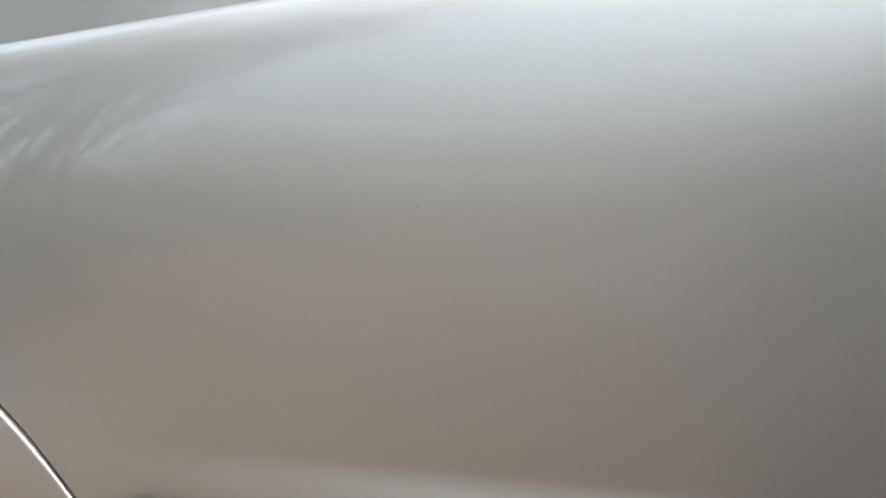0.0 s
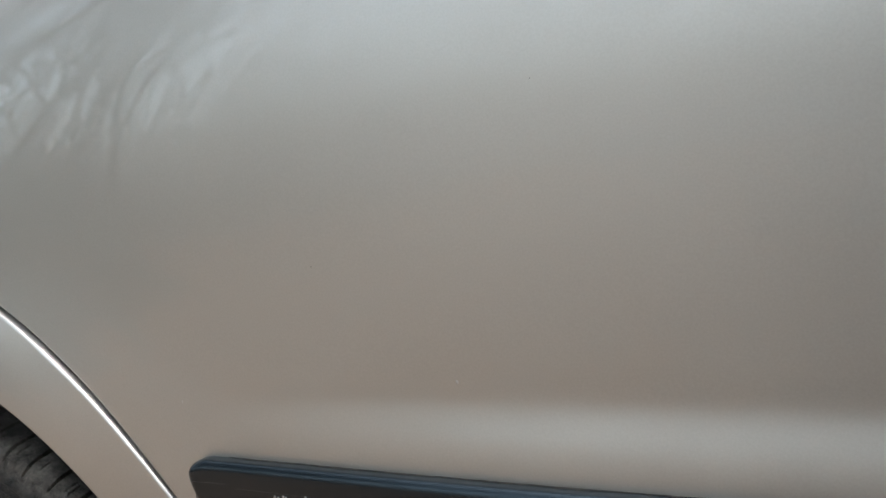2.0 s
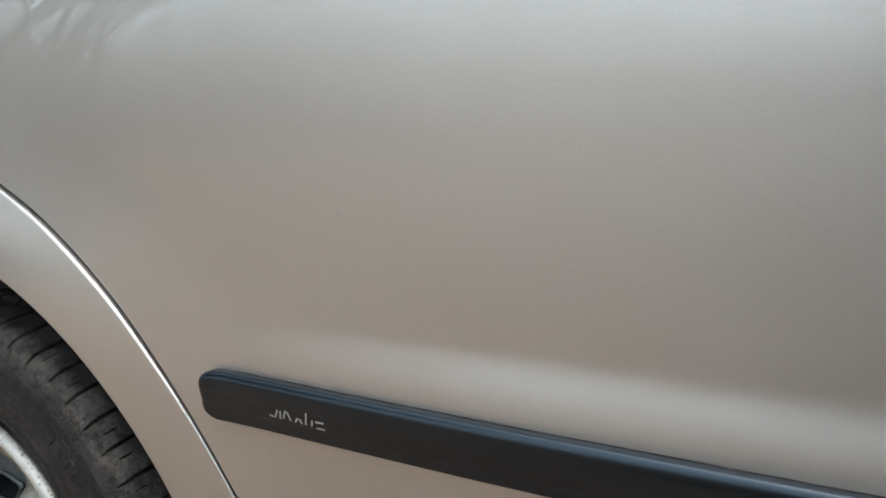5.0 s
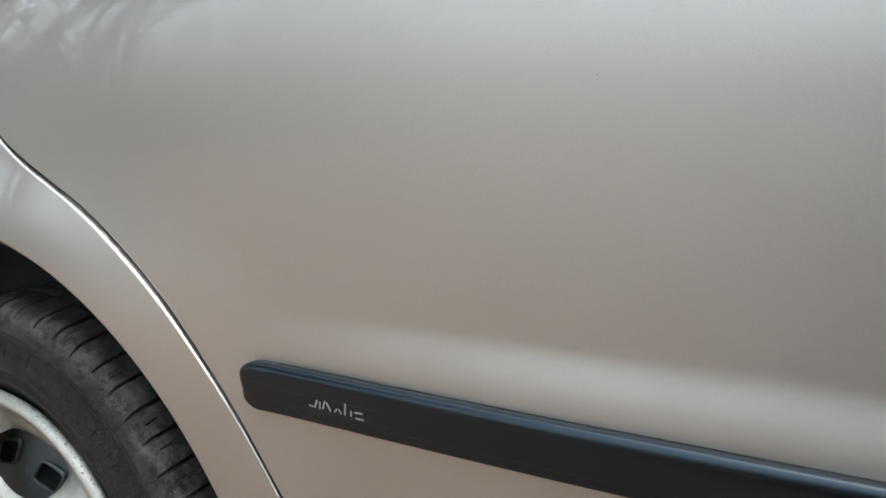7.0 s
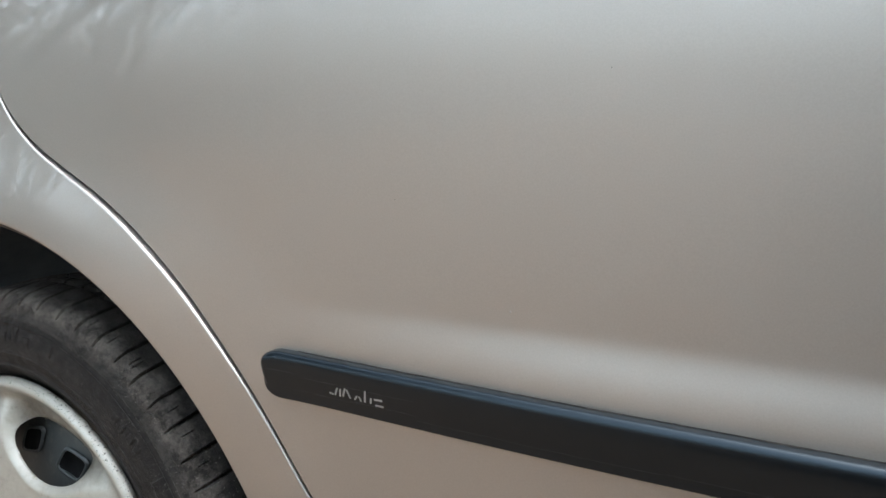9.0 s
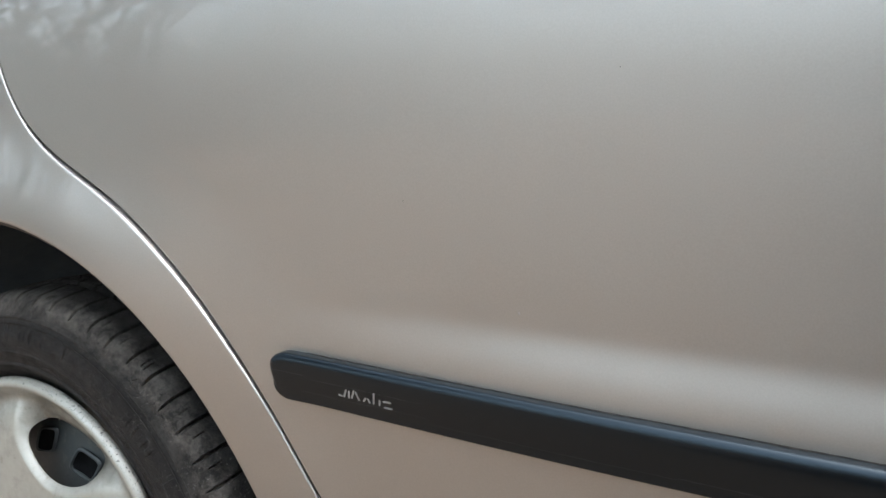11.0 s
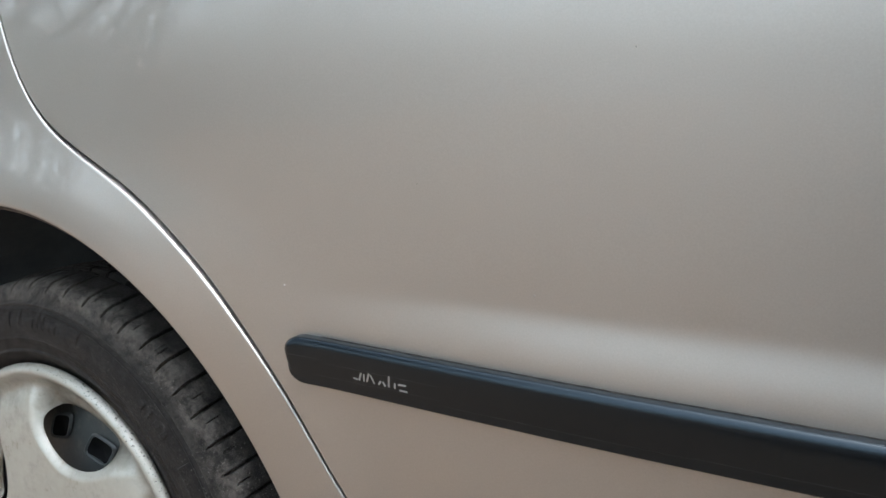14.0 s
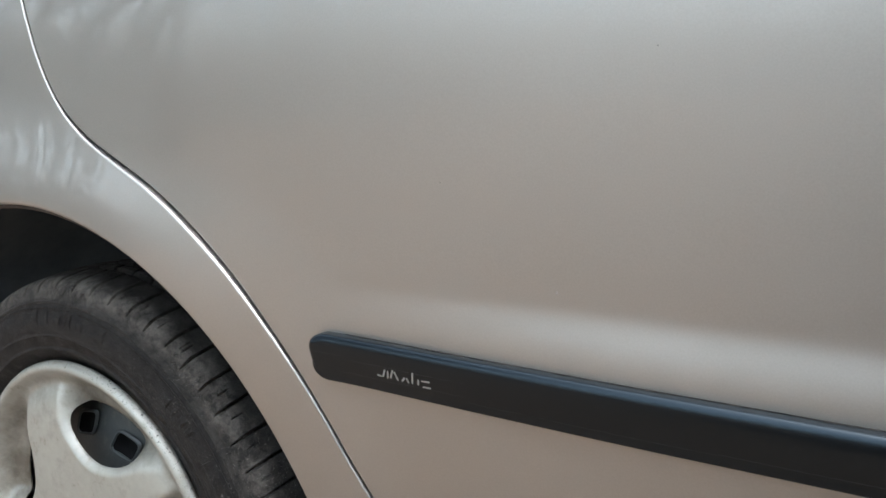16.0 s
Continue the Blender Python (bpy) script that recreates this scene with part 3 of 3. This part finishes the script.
cover_v = np.stack([X, Y, Z], -1)
verts = cover_v.reshape(-1, 3)
keep = inside.reshape(-1) > 0
faces = [q for q in grid_faces(NR, NA, False, True) if keep[list(q)].any()]
used = sorted({i for q in faces for i in q})
remap = {i: k for k, i in enumerate(used)}
faces = [tuple(remap[i] for i in q) for q in faces]
vlist = [verts[i] for i in used]
hub_mid = len(vlist)
vlist.append((0, -0.015, 0))
faces += [(remap[(j + 1) % NA], hub_mid, remap[j])[::-1] for j in range(NA)]
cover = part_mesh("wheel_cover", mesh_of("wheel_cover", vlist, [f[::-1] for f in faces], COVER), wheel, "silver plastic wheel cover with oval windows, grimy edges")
cover.modifiers.new("thickness", "SOLIDIFY").thickness = 0.0022


def slot(x, z, wide, tall, depth):
    """A rounded four-sided vent with a raised rim in the steel disc, along two leaning sides."""
    w, h = math.hypot(*wide), math.hypot(*tall)
    (ax, az), (cx, cz) = (wide[0] / w, wide[1] / w), (tall[0] / h, tall[1] / h)
    bm = bmesh.new()
    loops = []
    for grow, y in ((0.0035, 0.0), (0.0025, -0.0022), (0.0005, -0.0022), (-0.0008, 0.0), (-0.0015, 0.03)):
        loop = []
        for a in np.linspace(0, 2 * math.pi, 28, endpoint=False):
            ca, sa = math.cos(a), math.sin(a)
            k = (abs(ca) ** 5 + abs(sa) ** 5) ** -0.2
            px, pz = (w / 2 + grow) * ca * k, (h / 2 + grow) * sa * k
            loop.append(bm.verts.new((x + px * ax + pz * cx, depth + y, z + px * az + pz * cz)))
        loops.append(loop)
    for a, c in zip(loops, loops[1:]):
        for i in range(28):
            bm.faces.new((a[i], a[(i + 1) % 28], c[(i + 1) % 28], c[i]))
    part("vent_rim", bm, STEEL, wheel)
    # black plate across the vent paints the dark of its inside
    bm = bmesh.new()
    vs = []
    for a in np.linspace(0, 2 * math.pi, 28, endpoint=False):
        ca, sa = math.cos(a), math.sin(a)
        k = (abs(ca) ** 5 + abs(sa) ** 5) ** -0.2
        px, pz = (w / 2 + 0.0002) * ca * k, (h / 2 + 0.0002) * sa * k
        vs.append((x + px * ax + pz * cx, depth - 0.0006, z + px * az + pz * cz))
    front = [bm.verts.new(v) for v in vs]
    backs = [bm.verts.new((v[0], v[1] + 0.003, v[2])) for v in vs]
    bm.faces.new(front)
    for i in range(28):
        bm.faces.new((front[i], front[(i + 1) % 28], backs[(i + 1) % 28], backs[i]))
    part("vent_shade_plate", bm, SEAL_AND_VENT_DARK, wheel, "black plate put in for the shade inside the vent")


slot(-0.0372, 0.1029, (0.0281, 0.0040), (0.0119, 0.0267), 0.0325)
slot(0.0245, 0.0876, (0.0321, -0.0089), (0.0186, 0.0245), 0.0325)

# the other three wheels, same build with lighter meshes
pick_r, pick_a = np.arange(0, len(sec), 2), np.arange(0, SEG, 10)
plain_tyre = mesh_of("tyre", tyre_v[pick_r][:, pick_a].reshape(-1, 3), grid_faces(len(pick_r), len(pick_a), True, True), RUBBER)
pick_r, pick_a = np.arange(0, NR, 3), np.arange(0, NA, 4)
open_at = keep.reshape(NR, NA)[pick_r][:, pick_a].reshape(-1)
plain_cover = mesh_of("wheel_cover", cover_v[pick_r][:, pick_a].reshape(-1, 3), [q[::-1] for q in grid_faces(len(pick_r), len(pick_a), True, True) if open_at[list(q)].all()], COVER)
for place, turn_z in (((2.34, WY, WZ), 0), ((WX, WIDE - WY, WZ), 180), ((2.34, WIDE - WY, WZ), 180)):
    other = copy_thing(wheel, pose(*place, 0, 0, turn_z))
    for piece in other.children:
        if piece.name.startswith("tyre"):
            piece.data = plain_tyre
        elif piece.name.startswith("wheel_cover"):
            piece.data = plain_cover

# ---- side moulding ----
M_LOW, M_TOP, M_END = 0.5140, 0.5502, 0.3659
mz, half = (M_LOW + M_TOP) / 2, (M_TOP - M_LOW) / 2
# lean of the face by height, from the lower chamfer to the rounded shoulder
lean_h = [-0.75, -0.3, 0.20, 0.50, 0.65, 0.745, 0.825, 0.895, 0.955, 1.0]
lean_a = [-14.0, -12.0, -8.0, -2.5, 5.0, 14.0, 25.0, 38.0, 55.0, 72.0]
face_h = np.concatenate([np.linspace(-0.75, 0.5, 14), np.linspace(0.54, 1.0, 26)])
fine_h = np.linspace(-0.75, 1.0, 2000)
fall = np.cumsum(np.tan(np.radians(np.interp(fine_h, lean_h, lean_a)))) * (fine_h[1] - fine_h[0]) * half / 0.0125
face_p = np.interp(face_h, fine_h, 0.992 - (fall - fall.min()))
sect = [(-1.0, 0.0), (-1.0, 0.40), (-0.985, 0.54), (-0.95, 0.65), (-0.88, 0.73)] + list(zip(face_h, face_p))
TOP_PROUD = float(face_p[-1])
sect += [(1.0, TOP_PROUD - 0.02), (1.0, TOP_PROUD - 0.05), (0.995, 0.0)]
xs_m = np.concatenate([M_END + 0.034 * (1 - np.cos(np.linspace(0.03, math.pi / 2, 34))), np.linspace(M_END + 0.038, DOOR_FRONT - 0.01, 60)])
verts = []
for x in xs_m:
    t = min(1.0, (x - M_END) / 0.009)
    k_low = (1 - (1 - min(1.0, (x - M_END) / 0.018)) ** 2.0) ** 0.5
    k_top = (1 - (1 - min(1.0, (x - M_END) / 0.019)) ** 2.0) ** 0.5
    d = 0.0125 * (1 - (1 - t) ** 2) ** 0.5
    for hgt, proud in sect:
        z = mz + 0.004 * (1 - k_low) + hgt * half * (k_low if hgt < 0 else k_top)
        verts.append((x, float(side_y(x, z)) + 0.002 - d * proud, z))
faces = grid_faces(len(xs_m), len(sect), True)
faces.append(tuple(range(len(sect)))), faces.append(tuple((len(xs_m) - 1) * len(sect) + i for i in range(len(sect)))[::-1])
mould = part_mesh("side_moulding", mesh_of("side_moulding", verts, faces, MOULD), car, "black plastic rubbing strip with a rounded end and faint scuffs")
# grime packed along the joint above the strip
bm = bmesh.new()
rows_ = []
for x in np.linspace(M_END + 0.018, DOOR_FRONT - 0.01, 420):
    y_in = float(side_y(x, M_TOP)) + 0.001
    reach_ = 0.0125 * TOP_PROUD * min(1.0, (x - M_END - 0.017) / 0.03) * (0.26 + 0.14 * noise.noise((x * 30, 0, 4)) + 0.08 * noise.noise((x * 190, 0, 9)))
    lift = (0.0001 + 0.0005 * max(0.0, noise.noise((x * 120, 3, 0)) - 0.1)) * min(1.0, (x - M_END - 0.017) / 0.03)
    rows_.append([bm.verts.new((x, y_in + dy, M_TOP + dz)) for dy, dz in ((0.0, lift), (-0.4 * reach_, 0.8 * lift), (-reach_, 0.0003), (-reach_, -0.0004))])
for p, q in zip(rows_, rows_[1:]):
    for k in range(3):
        bm.faces.new((p[k], p[k + 1], q[k + 1], q[k]))
part("grime_line", bm, GRIME, mould, "dark grime along the top joint")

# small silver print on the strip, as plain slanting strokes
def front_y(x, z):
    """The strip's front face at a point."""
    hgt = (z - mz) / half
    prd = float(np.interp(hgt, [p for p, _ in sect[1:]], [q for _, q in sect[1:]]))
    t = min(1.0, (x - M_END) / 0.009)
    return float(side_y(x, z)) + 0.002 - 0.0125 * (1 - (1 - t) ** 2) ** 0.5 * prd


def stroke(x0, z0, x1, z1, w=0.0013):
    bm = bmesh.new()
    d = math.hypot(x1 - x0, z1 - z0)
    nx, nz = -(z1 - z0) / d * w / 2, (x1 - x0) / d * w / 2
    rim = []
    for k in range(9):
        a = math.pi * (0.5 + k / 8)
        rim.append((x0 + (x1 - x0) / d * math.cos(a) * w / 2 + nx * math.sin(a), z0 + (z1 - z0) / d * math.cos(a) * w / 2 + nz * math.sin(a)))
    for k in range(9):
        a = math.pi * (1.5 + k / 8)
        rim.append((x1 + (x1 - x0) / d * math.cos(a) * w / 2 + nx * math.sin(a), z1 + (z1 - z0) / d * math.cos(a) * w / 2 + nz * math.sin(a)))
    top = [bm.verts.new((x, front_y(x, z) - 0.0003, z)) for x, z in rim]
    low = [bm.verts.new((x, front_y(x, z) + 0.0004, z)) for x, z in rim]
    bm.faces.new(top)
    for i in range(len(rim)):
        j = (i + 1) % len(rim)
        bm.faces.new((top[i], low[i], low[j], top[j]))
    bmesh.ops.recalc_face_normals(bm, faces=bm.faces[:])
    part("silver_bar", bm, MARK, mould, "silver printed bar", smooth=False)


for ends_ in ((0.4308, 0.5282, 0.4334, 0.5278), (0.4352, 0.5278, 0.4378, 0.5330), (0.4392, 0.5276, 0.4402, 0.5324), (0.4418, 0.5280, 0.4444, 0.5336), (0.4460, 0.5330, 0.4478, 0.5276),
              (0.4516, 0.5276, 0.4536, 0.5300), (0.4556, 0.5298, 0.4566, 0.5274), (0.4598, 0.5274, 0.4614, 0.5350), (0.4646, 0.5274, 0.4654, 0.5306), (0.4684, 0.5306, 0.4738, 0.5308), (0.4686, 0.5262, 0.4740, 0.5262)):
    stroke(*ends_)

# hairline scratches along the strip
for x0, x1, z, w in ((0.370, 0.402, 0.5374, 0.00022), (0.408, 0.50, 0.5352, 0.00012), (0.398, 0.455, 0.5242, 0.00012), (0.448, 0.500, 0.5250, 0.00014), (0.50, 0.66, 0.5215, 0.00015), (0.66, 0.84, 0.5225, 0.00014)):
    bm = bmesh.new()
    rows_ = []
    for k in range(25):
        x = x0 + (x1 - x0) * k / 24
        zz = z + 0.0005 * noise.noise((x * 30, z * 200, 1))
        y = front_y(x, zz)
        ww = w * math.sin(math.pi * (k + 0.5) / 25) ** 0.5
        rows_.append([bm.verts.new((x, y + dy, zz + dz)) for dy, dz in ((0.0004, -ww), (-0.0001, 0.0), (0.0004, ww))])
    for a, c in zip(rows_, rows_[1:]):
        bm.faces.new((a[0], a[1], c[1], c[0])), bm.faces.new((a[1], a[2], c[2], c[1]))
    part("scratch", bm, SCRATCH, mould, "pale hairline scratch")

# small stone chips in the lacquer
for cx, cz, size, mat in ((0.366, 0.584, 0.0007, CHIP), (0.377, 0.683, 0.0005, CHIP), (0.482, 0.662, 0.0003, CHIP_DARK), (0.561, 0.599, 0.0008, CHIP), (0.62, 0.74, 0.0003, CHIP_DARK)):
    bm = bmesh.new()
    bmesh.ops.create_icosphere(bm, subdivisions=1, radius=size, matrix=Matrix.Translation((cx, float(side_y(cx, cz)), cz)) @ Matrix.Diagonal((1, 0.35, 1.5, 1)))
    part("paint_chip", bm, mat, door, smooth=False)

# ---- ground ----
bm = bmesh.new()
N, EXT = 60, 400.0
grid = []
for i in range(N + 1):
    row = []
    for j in range(N + 1):
        u, v = 2 * i / N - 1, 2 * j / N - 1
        x, y = EXT * u * abs(u) ** 2, EXT * v * abs(v) ** 2
        d = math.hypot(x, y)
        row.append(bm.verts.new((x, y, 0.05 * noise.noise((x * 0.3, y * 0.3, 0)) * min(1, max(0, (d - 3) / 6)))))
    grid.append(row)
for i in range(N):
    for j in range(N):
        bm.faces.new((grid[i][j], grid[i + 1][j], grid[i + 1][j + 1], grid[i][j + 1]))
me = bpy.data.meshes.new("ground")
bm.to_mesh(me), bm.free()
me.materials.append(GROUND)
tagged(new("ground", me), "brown damp gravel and earth yard", "ground", kind="structure")

# far wood round the horizon
verts, faces = [], []
A = 240
for k in range(A):
    a = 2 * math.pi * k / A
    d = 75 + 6 * math.sin(3 * a)
    h = 4.5 + 2.6 * noise.noise((math.cos(a) * 9, math.sin(a) * 9, 0)) + 1.6 * noise.noise((math.cos(a) * 40, math.sin(a) * 40, 3))
    verts += [(d * math.cos(a), d * math.sin(a), -0.5), ((d + 1) * math.cos(a), (d + 1) * math.sin(a), h)]
for k in range(A):
    m = (k + 1) % A
    faces.append((2 * k, 2 * m, 2 * m + 1, 2 * k + 1))
tagged(new("backdrop", mesh_of("backdrop", verts, faces, FAR)), "distant bare woods on the horizon", "woods", kind="structure")


# low overgrown bank that hides the feet of the trees
verts, faces = [], []
N_B = 90
for k in range(N_B):
    t = k / (N_B - 1)
    az = radians(47 + 63 * t)
    d = 4.3 + 0.25 * math.sin(9 * t)
    ux, uy = -math.sin(az), -math.cos(az)
    h = (1.22 + 0.10 * math.sin(5 * t)) * float(smooth_step(6 * t)) + 0.09 * noise.noise((t * 36, 0, 2))
    for off, z in ((0.0, -0.1), (0.25, 0.5 * h), (0.55, 0.93 * h), (0.9, h), (1.6, 0.9 * h), (2.4, -0.1)):
        verts.append((0.4 + (d + off) * ux, (d + off) * uy, z + 0.04 * noise.noise((t * 130, off * 3, z))))
tagged(new("earth_bank", mesh_of("earth_bank", verts, grid_faces(N_B, 6, True), IVY)), "low earth bank under dark ivy along the yard's edge", "bank", kind="structure")

# leafless thicket: fine twigs, thinning out with height
def thicket(seed, count, az0, az1, d0, d1, high, thick, length, mat, fade=1.0):
    rnd = random.Random(seed)
    vs, fs = [], []
    for _ in range(count):
        az, d = radians(az0 + (az1 - az0) * rnd.random() ** fade), rnd.uniform(d0, d1)
        z = min(4 * high, rnd.expovariate(1 / high))
        p = Vector((0.4 - d * math.sin(az), -d * math.cos(az), z - 0.4 * length))
        across = Vector((math.cos(az), -math.sin(az), 0))
        up = (across * rnd.gauss(0, 0.45) + Vector((0, 0, 1))).normalized()
        side = Vector((math.sin(az), math.cos(az), 0)).cross(up) * rnd.uniform(0.4, 1.0) * thick
        q = p + up * length * rnd.uniform(0.5, 1.3)
        k = len(vs)
        vs.extend([p - side, p + side, q + side * 0.3, q - side * 0.3])
        fs.append((k, k + 1, k + 2, k + 3))
    return mesh_of("thicket", vs, fs, mat, False)


# two unseen thickets, added to grey and soften the sky mirrored in the door
tagged(new("thicket", thicket(21, 12000, 42, 100, 21, 29, 3.6, 0.011, 1.4, TWIG)), "added thicket of fine grey twigs, dimming the mirrored sky behind the trees", "thicket", kind="stuff")
tagged(new("thicket", thicket(25, 120000, -88, 43, 19, 29, 7.2, 0.0080, 1.1, TWIG)), "tall added thicket of fine grey twigs for the door's soft grey reflection", "thicket", kind="stuff")
tagged(new("undergrowth", thicket(22, 21000, 26, 100, 10, 15, 1.7, 0.010, 0.62, BARK, 0.55)), "dark tangled undergrowth at the feet of the trees", "undergrowth", kind="stuff")

# ---- bare trees mirrored in the lacquer ----
def tube(vs, fs, p, q, r0, r1, sides):
    d = (q - p).normalized()
    a = d.orthogonal().normalized()
    c = d.cross(a)
    base = len(vs)
    for o, r in ((p, r0), (q, r1)):
        for k in range(sides):
            t = 2 * math.pi * k / sides
            vs.append(o + (a * math.cos(t) + c * math.sin(t)) * r)
    for k in range(sides):
        m = (k + 1) % sides
        fs.append((base + k, base + m, base + sides + m, base + sides + k))


def bare_tree(seed, height, lean):
    rnd = random.Random(seed)
    trunk_v, trunk_f, crown_v, crown_f, leaf_v, leaf_f = [], [], [], [], [], []

    def clump(p, size, count):
        for _ in range(count):
            o = p + Vector((rnd.gauss(0, 1), rnd.gauss(0, 1), rnd.gauss(0, 0.8))) * size
            a = Vector((rnd.uniform(-1, 1), rnd.uniform(-1, 1), rnd.uniform(-1, 1))).normalized()
            c = a.orthogonal().normalized()
            s = rnd.uniform(0.035, 0.08)
            k = len(leaf_v)
            leaf_v.extend([o - a * s, o + c * s * 0.55, o + a * s, o - c * s * 0.55])
            leaf_f.append((k, k + 1, k + 2, k + 3))

    def grow(p, d, length, r, level):
        segs = 6 if level == 0 else 3
        vs, fs = (trunk_v, trunk_f) if level == 0 else (crown_v, crown_f)
        sides = (9, 6, 4, 3, 3)[level]
        for s in range(segs):
            wob = Vector((rnd.uniform(-1, 1), rnd.uniform(-1, 1), rnd.uniform(-0.2, 0.7))) * (0.09 + 0.07 * level)
            d = (d + wob).normalized()
            q = p + d * (length / segs)
            r1 = r * 0.86
            tube(vs, fs, p, q, r, r1, sides)
            p, r = q, r1
            if level < 4 and (s > 0 or level > 0):
                for _ in range(2):
                    side = Vector((rnd.uniform(-1, 1), rnd.uniform(-1, 1), rnd.uniform(-0.2, 0.9))).normalized()
                    grow(p, (d + side * 0.55).normalized(), length * rnd.uniform(0.36, 0.56), r * rnd.uniform(0.42, 0.6), level + 1)
        if level >= 3 and rnd.random() < 0.055:
            clump(p, 0.32, 16)

    grow(Vector((0, 0, -0.1)), Vector((lean, 0, 1)).normalized(), height * 0.8, height * 0.011, 0)
    tree = tagged(new("yard_tree"), "dark ivy-clad winter tree on the yard's edge", "tree", "trees on the yard's edge")
    part_mesh("trunk", mesh_of("trunk", trunk_v, trunk_f, BARK), tree)
    part_mesh("branches", mesh_of("branches", crown_v, crown_f, BARK), tree)
    part_mesh("crown", mesh_of("crown", leaf_v, leaf_f, LEAF, False), tree, "dark evergreen leaves with gaps")
    return tree


kinds = [bare_tree(11, 9.5, 0.34), bare_tree(23, 8.0, 0.26), bare_tree(37, 11.0, 0.40)]
rnd = random.Random(4)
places = []
for ring_d, count, lo, hi in ((9.5, 4, 52, 80), (12.5, 5, 49, 84), (17.0, 6, 46, 88)):
    for k in range(count):
        az = radians(lo + (hi - lo) * (k + rnd.uniform(0.15, 0.85)) / count)
        d = ring_d * rnd.uniform(0.92, 1.08)
        places.append((0.4 - d * math.sin(az), -d * math.cos(az)))
for i, (px, py) in enumerate(places):
    m = pose(px, py, 0, 0, 0, rnd.uniform(-35, 35))
    if i < 3:
        kinds[i].matrix_basis = m
    else:
        copy_thing(kinds[i % 3], m)


# ---- added dark shrub: stands in for the camera holder mirrored in the door ----
def shrub():
    rnd = random.Random(8)
    stem_v, stem_f = [], []
    for _ in range(16):
        p, d = Vector((rnd.gauss(0, 0.05), rnd.gauss(0, 0.04), -0.05)), Vector((rnd.gauss(0, 0.35), rnd.gauss(0, 0.2), 1)).normalized()
        r = 0.011
        for _ in range(7):
            q = p + d * 0.12
            tube(stem_v, stem_f, p, q, r, r * 0.85, 5)
            p, r, d = q, r * 0.85, (d + Vector((rnd.gauss(0, 0.12), rnd.gauss(0, 0.1), 0.1))).normalized()
    rng = np.random.RandomState(8)
    n_leaf = 270000
    t = rng.uniform(0.05, 1, n_leaf) ** 0.8
    w = 1.0 - 0.75 * t ** 3
    o = np.stack([rng.normal(0, 0.36, n_leaf) * w, rng.normal(0, 0.18, n_leaf) * w, 0.02 + 1.14 * t + rng.normal(0, 0.04, n_leaf)], 1)
    a = rng.normal(0, 1, (n_leaf, 3))
    a /= np.linalg.norm(a, axis=1)[:, None]
    c = np.cross(a, rng.normal(0, 1, (n_leaf, 3)))
    c /= np.linalg.norm(c, axis=1)[:, None]
    s = rng.uniform(0.0035, 0.0071, n_leaf)[:, None]
    leaf_v = np.stack([o - a * s, o + c * s * 0.5, o + a * s, o - c * s * 0.5], 1).reshape(-1, 3)
    leaf_f = np.arange(4 * n_leaf).reshape(-1, 4).tolist()
    ob = tagged(new("shrub"), "added dark shrub, stand-in for the camera holder's dark reflection", "shrub")
    part_mesh("stems", mesh_of("stems", stem_v, stem_f, BARK), ob)
    part_mesh("foliage", mesh_of("foliage", leaf_v, leaf_f, BLOCKER_LEAF, False), ob, "small dark leaves that block the sky from the door")
    return ob


shrub().matrix_basis = pose(1.32, -1.02, 0)
